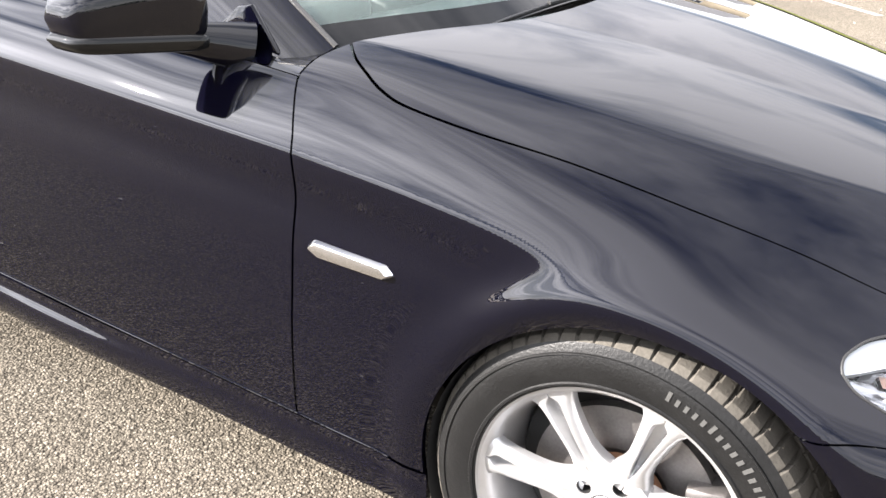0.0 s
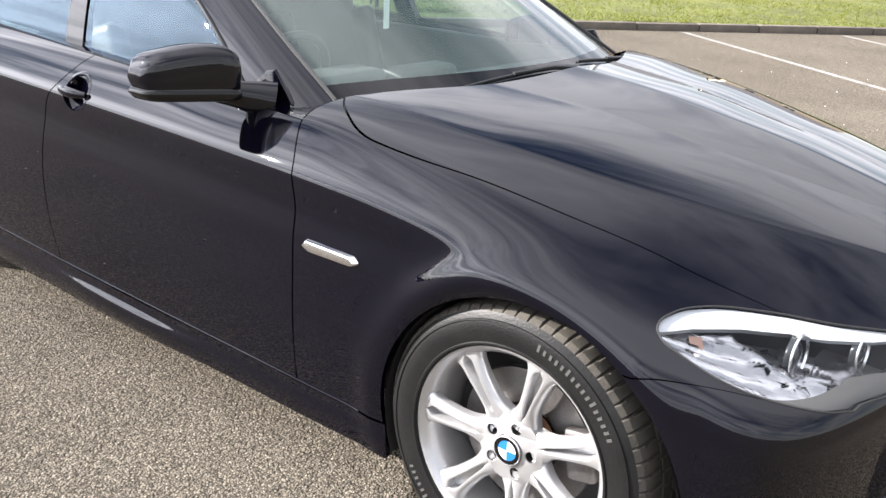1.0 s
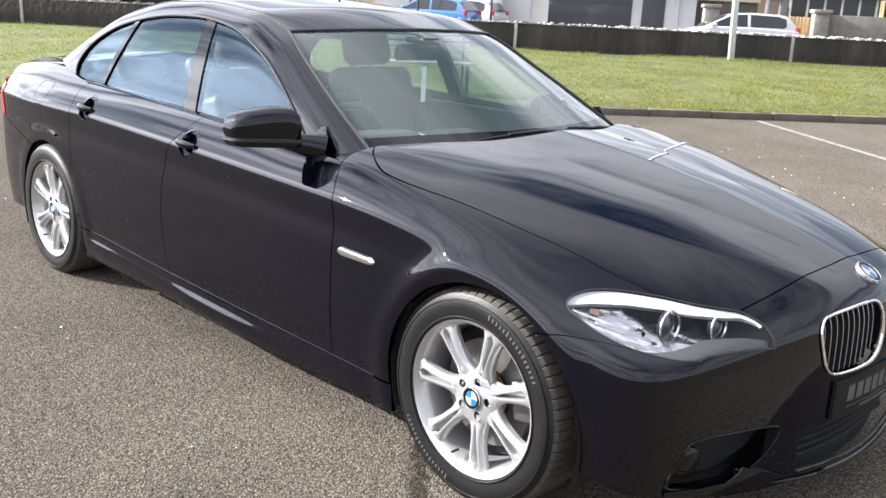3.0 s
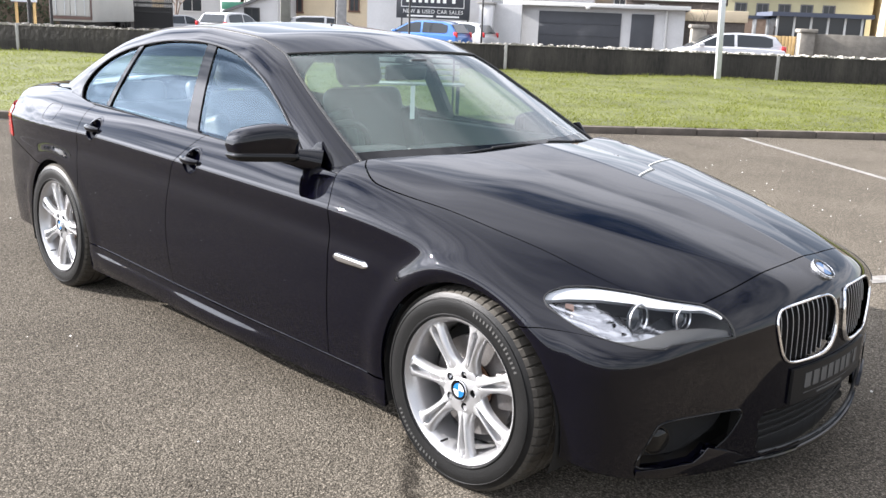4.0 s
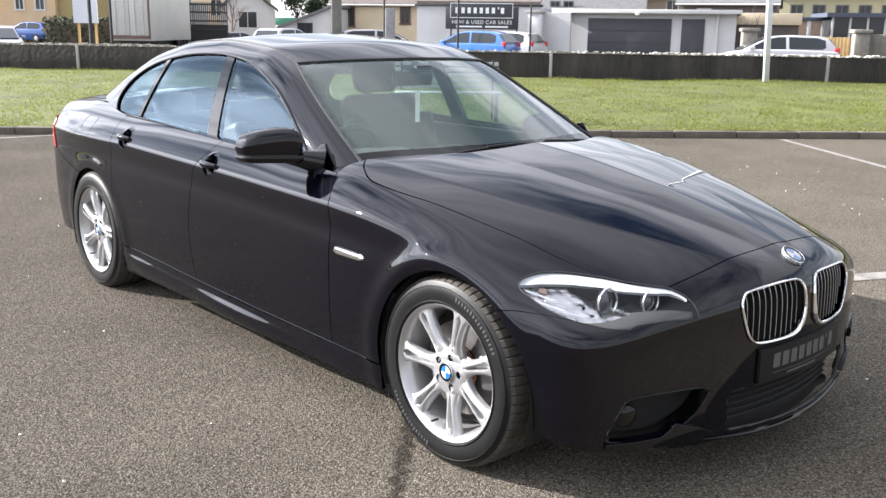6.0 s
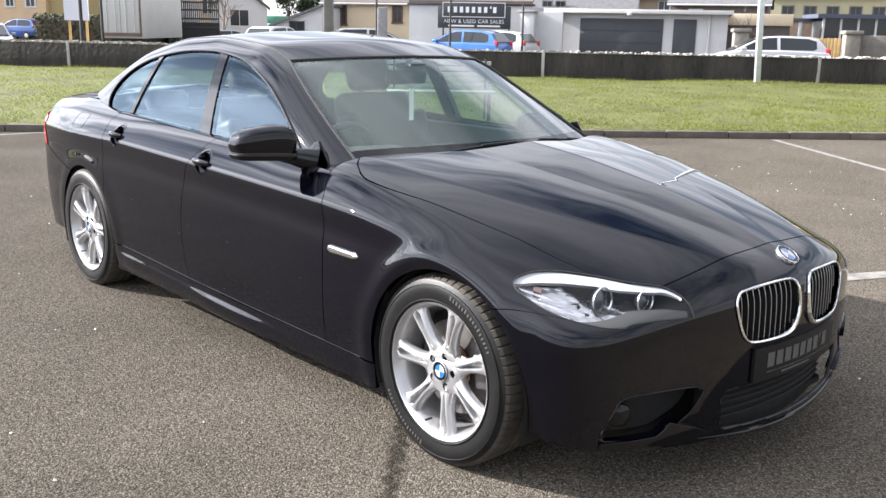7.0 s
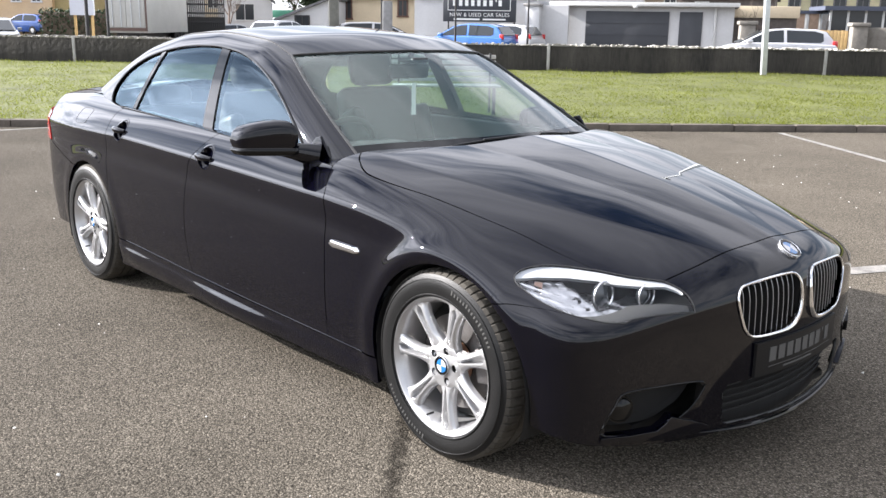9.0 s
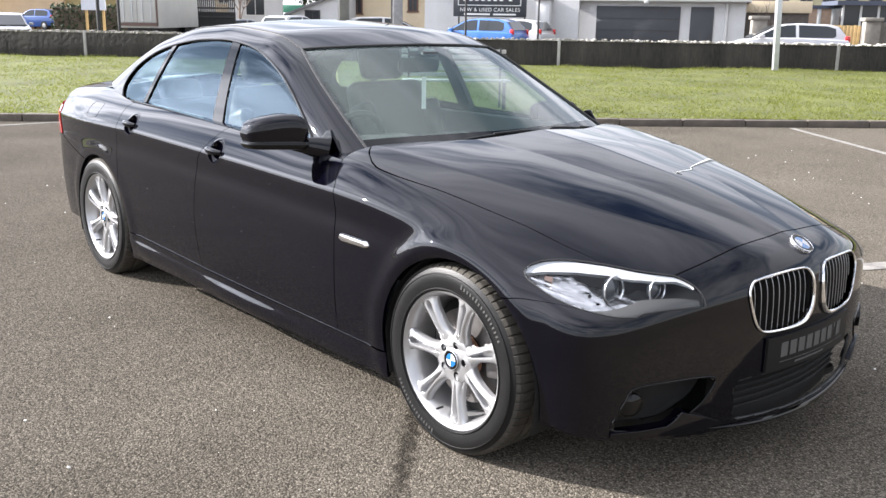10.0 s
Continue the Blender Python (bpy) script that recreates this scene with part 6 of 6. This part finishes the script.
house("yellow_house", back(23.5, 71, 0, -15), 11, 8, 4.3, 6.5, YELLOW, SLATE, "pale yellow rendered house with small dark windows", [(1.4 + 1.55 * i, 2.2 + 1.55 * i, 2.9, 3.6) for i in range(5)], SLATE)
house("grey_house", back(14.6, 62, 0, -20), 6.0, 7, 3.3, 5.4, BROWN_ROOF, SLATE, "brown-grey house behind the garage", [(1.2, 2.0, 2.0, 3.0)], None, False, True)
house("pale_terrace", back(3.0, 74, 0, -14), 11.5, 8, 3.0, 6.4, shader("pale_grey_render", (.55, .55, .54), .85, vary=.1), SLATE, "pale grey terrace house behind the garage", [(4.6, 5.3, 3.0, 3.7), (5.6, 6.3, 3.0, 3.7)], SLATE, False, True)
house("tan_terrace", back(13.5, 78, 0, -16), 9.5, 8, 4.2, 7.0, shader("tan_terrace_render", (.40, .33, .26), .85, vary=.15), SLATE, "tan rendered house behind the garage roof", [(1.0, 1.9, 3.0, 4.0), (3.8, 4.7, 3.0, 4.0)], None, False, True)
house("far_villa", back(-28.5, 92, 0, -6), 9.0, 8, 4.6, 7.2, CREAM, SLATE, "cream house beyond the yard", [(2.0, 3.0, 2.6, 4.0), (5.5, 6.5, 2.6, 4.0)])
house("far_cottage", back(-9.5, 96, 0, -6), 12.0, 8, 3.2, 6.0, WHITE_WALL, SLATE, "white cottage beyond the yard", [(2.0, 3.0, 1.6, 2.8)])
house("end_house", back(34.0, 66, 0, -16), 11, 8, 4.8, 7.5, CREAM, SLATE, "cream house at the end of the row", [(2.0, 3.0, 2.6, 4.0), (5.5, 6.5, 2.6, 4.0)])
s = thing("shed", back(-10.8, 60, 0, -12), "white shed with a sloping dark roof", "shed")
part("wall", prism([(0, -.1), (3.3, -.1), (3.3, 2.7), (0, 1.5)], 4, "y"), WHITE_WALL, s, smooth=0)
part("roof", prism([(-.2, 1.42), (3.5, 2.78), (3.5, 2.92), (-.2, 1.58)], 4.4, "y", base=-.2), SLATE, s, smooth=0)
window(s, 1.2, 2.1, .9, 1.75, 0, BLACK_METAL)
# the solid dark brown front paints in the shade of an open doorway
tw = thing("yard_wall", back(12.6, 47, 0, -12), "outbuilding front, its shaded opening painted as dark brown, under a broad pale lintel", "wall")
part("wall", box(0, 4.2, 0, .4, -.1, 2.3), shader("dark_opening_render", (.10, .085, .075), .9, vary=.25), tw, smooth=0)
part("lintel", box(-.1, 4.3, -.12, .5, 1.95, 2.5, .02), CREAM, tw, "broad pale rendered lintel")
bb = thing("blank_hoarding", back(-21.05, 53, 0, -6), "large pale blank hoarding on posts", "hoarding")
part("panel", box(0, 1.4, 0, .1, 1.6, 5.0), shader("hoarding_pale", (.50, .52, .58), .6, vary=.05), bb, smooth=0)
for x in (.15, 1.15):
    part("post", box(x, x + .12, .1, .2, 0, 4.0), WOOD, bb, smooth=0)

# gate piers, board fence and arched screen
for a, d in ((11.3, 36.3), (15.4, 36.0)):
    p = thing("gate_pier", back(a, d, 0, -8), "square grey stone gate pier with a cap", "gate pier", "gate piers")
    part("shaft", box(-.27, .27, -.27, .27, 0, 1.58, .02), STONE, p)
    part("cap", box(-.34, .34, -.34, .34, 1.58, 1.72, .03), STONE, p)
bf_ = thing("board_fence", back(13.7, 36.4, 0, -8), "tan upright board fence", "fence")
for i in range(11):
    part("board", box(.13 * i, .13 * i + .12, 0, .025, .05, 1.42 + .01 * (i % 2), .004), WOOD, bf_)
rw_ = thing("garden_wall", back(15.7, 36, 0, -8), "grey stone garden wall", "wall")
part("wall", box(0, 5, 0, .3, 0, 1.55, .02), STONE, rw_)
ar = thing("arched_screen", back(16.4, 48, 0, -10), "white arched screen with tan panels", "screen")
part("panel", box(0, 2.2, .05, .12, 0, 2.2), shader("tan_panel", (.42, .30, .22), .8, vary=.2), ar, smooth=0)
for i in range(4):
    part("post", box(.66 * i, .66 * i + .2, 0, .1, 0, 2.25, .02), FASCIA, ar)
part("rail", box(-.05, 2.3, -.05, .15, 2.2, 2.36), shader("blue_grey_trim", (.06, .07, .10), .6), ar, smooth=0)
cs = thing("conservatory", back(18.2, 46, 0, -8), "white-framed conservatory with a flat dark blue roof edge", "conservatory")
part("roof", box(-.3, 4.5, -.3, 3, 2.35, 2.55), bpy.data.materials["blue_grey_trim"], cs, smooth=0)
part("glazing", box(0, 4.2, 0, 2.8, .3, 2.35), PANE, cs, smooth=0)
for i in range(6):
    part("mullion", box(.8 * i, .8 * i + .1, -.05, .05, .2, 2.35), FASCIA, cs, smooth=0)


def tree(m, height, spread, leafy, label, seed):
    """Trunk, forking limbs, and a crown of many small leaves or twigs."""
    r = random.Random(seed)
    t = thing("tree", m, label, "tree")
    wood, tips = bmesh.new(), []

    def limb(p, d, length, rad, depth):
        q = p + d * length
        mid = p + d * length * .5 + Vector((r.uniform(-1, 1), r.uniform(-1, 1), 0)) * length * .06
        tube([p, mid, q], [rad, rad * .8, rad * .6], 6, bm=wood)
        tips.append(q)
        if depth:
            for _ in range(r.randint(2, 4)):
                nd = (d + Vector((r.uniform(-1, 1), r.uniform(-1, 1), r.uniform(-.2, .6))) * spread).normalized()
                limb(p + d * length * r.uniform(.5, 1), nd, length * r.uniform(.5, .8), rad * .5, depth - 1)
    limb(Vector((0, 0, 0)), Vector((0, 0, 1)), height * .38, height * .022, 4 if not leafy else 3)
    part("trunk", wood, BARK if leafy else TWIG, t)
    if leafy:
        v, f = [], []
        for q in tips:
            for _ in range(70):
                c = q + Vector((r.gauss(0, 1), r.gauss(0, 1), r.gauss(0, .8))) * height * .06
                s = r.uniform(.10, .22)
                a = Vector((r.uniform(-1, 1), r.uniform(-1, 1), r.uniform(-1, 1))).normalized() * s
                b = Vector((r.uniform(-1, 1), r.uniform(-1, 1), r.uniform(-1, 1))).normalized() * s
                k = len(v)
                v += [tuple(c), tuple(c + a), tuple(c + a + b), tuple(c + b)]
                f.append((k, k + 1, k + 2, k + 3))
        me = bpy.data.meshes.new("crown")
        me.from_pydata(v, [], f)
        me.materials.append(LEAF)
        o = new("crown", me)
        o.parent = t


tree(back(-15.8, 97), 7.5, .55, True, "dark evergreen tree behind the yard", 3)
tree(back(-14.2, 100), 6.0, .5, True, "dark evergreen tree behind the yard", 4)
tree(back(-15.2, 66), 5.5, .6, False, "bare-branched garden tree by the yard", 7)
tree(back(14.15, 44), 3.0, .75, False, "bare garden shrub by the garage", 9)
tree(back(14.7, 43.6), 2.6, .8, False, "bare garden shrub by the garage", 21)
hd = thing("hedge", back(-26.7, 62), "dark clipped evergreen hedge behind the wall", "hedge")
v, f = [], []
for _ in range(5000):
    c = Vector((rng.uniform(0, 5.2), rng.uniform(0, 1.2), rng.uniform(0, 1.95)))
    a = Vector((rng.uniform(-1, 1), rng.uniform(-1, 1), rng.uniform(-1, 1))) * .12
    b = Vector((rng.uniform(-1, 1), rng.uniform(-1, 1), rng.uniform(-1, 1))) * .12
    k = len(v)
    v += [tuple(c), tuple(c + a), tuple(c + a + b), tuple(c + b)]
    f.append((k, k + 1, k + 2, k + 3))
me = bpy.data.meshes.new("leaves")
me.from_pydata(v, [], f)
me.materials.append(LEAF)
o = new("leaves", me)
o.parent = hd
o["kind"] = "stuff"
part("stem_mass", box(0.1, 5.1, .15, 1.05, 0, 1.8, .1), BARK, hd)
# green board on two posts beyond the yard
GREEN = shader("green_board", (.06, .22, .14), .6, vary=.1)
gs = thing("green_sign", back(-11.1, 60, 0, -6), "small green sign board on two posts", "sign")
part("board", box(0, 1.35, 0, .05, 1.66, 2.12, .01), GREEN, gs)
for x in (.15, 1.12):
    part("post", tube([(x, .06, 0), (x, .06, 2.1)], .035, 8), GALV, gs)
# round road sign before the hedge
rs_ = thing("road_sign", back(-20.5, 60), "small round red road sign on a grey post", "road sign")
part("post", tube([(0, .04, 0), (0, .04, 1.7)], .035, 8), GALV, rs_)
face = lathe([(.001, -.012), (.27, -.012), (.29, 0), (.27, .012)], 28)
bmesh.ops.translate(face, verts=face.verts, vec=(0, 0, 1.52))
part("face", face, RED_LENS, rs_, "red round face")
band_bm = box(-.19, .19, -.022, -.012, 1.48, 1.56)
part("bar", band_bm, SIGN_PALE, rs_, smooth=0)
slim_pole(back(-16.9, 44.5), 5.5, .09, "dark metal pole before the hoarding")
slim_pole(back(-15.75, 44), 5.5, .07, "dark metal pole by the trailer")
# stout grey pole and short post in the yard
sp = thing("yard_pole", back(-5.43, 45), "stout grey concrete pole", "pole")
part("shaft", box(-.22, .22, -.22, .22, 0, 5.5, .05), shader("weathered_pole", (.15, .15, .13), .9, vary=.3, scale=3), sp)
sp = thing("yard_post", back(-2.2, 34), "stout grey wooden post with a thin mast", "post")
part("shaft", box(-.17, .17, -.17, .17, 0, 2.2, .04), shader("grey_timber", (.25, .25, .25), .9, vary=.2), sp)
part("mast", tube([(-.2, -.1, 0), (-.2, -.1, 5)], .035, 8), BLACK_METAL, sp)

# unseen trees added behind the viewer, far off, to darken the reflected horizon
tl = thing("tree_belt", pose(0, 0, 0), "unseen distant belt of dark trees, added to darken the reflected horizon", "trees", kind="stuff")
v, f = [], []
for i in range(7000):
    a = radians(rng.uniform(150, 330))
    rr = rng.uniform(125, 140)
    h = 3.2 + 2.6 * noise.noise(Vector((a * 9, 0, 1))) + 1.4 * noise.noise(Vector((a * 40, 0, 2)))
    c = Vector((rr * math.cos(a), rr * math.sin(a), rng.random() ** .7 * max(1.0, h)))
    p = Vector((rng.uniform(-1, 1), rng.uniform(-1, 1), rng.uniform(-1, 1))) * .9
    q = Vector((rng.uniform(-1, 1), rng.uniform(-1, 1), rng.uniform(-1, 1))) * .9
    k = len(v)
    v += [tuple(c), tuple(c + p), tuple(c + p + q), tuple(c + q)]
    f.append((k, k + 1, k + 2, k + 3))
me = bpy.data.meshes.new("foliage")
me.from_pydata(v, [], f)
me.materials.append(LEAF)
o = new("foliage", me)
o.parent = tl

# loose pale grit on the asphalt, and an old damp streak beside the front wheel
grit = bmesh.new()
for i in range(420):
    x, y = rng.uniform(-7, 3), rng.uniform(-6, 9)
    if -4.2 < x < .95 and -.95 < y < .95:
        continue
    s = rng.uniform(.002, .0065)
    got = bmesh.ops.create_icosphere(grit, subdivisions=1, radius=s)["verts"]
    off = Vector((x, y, s * .4))
    for w in got:
        w.co = Vector((w.co.x * rng.uniform(.8, 1.4), w.co.y * rng.uniform(.8, 1.4), w.co.z * .7)) + off
tagged(mesh_object("grit", grit, shader("pale_grit", (.6, .58, .54), .9, vary=.2)), "scattered pale stone grit on the asphalt", "grit", kind="stuff")
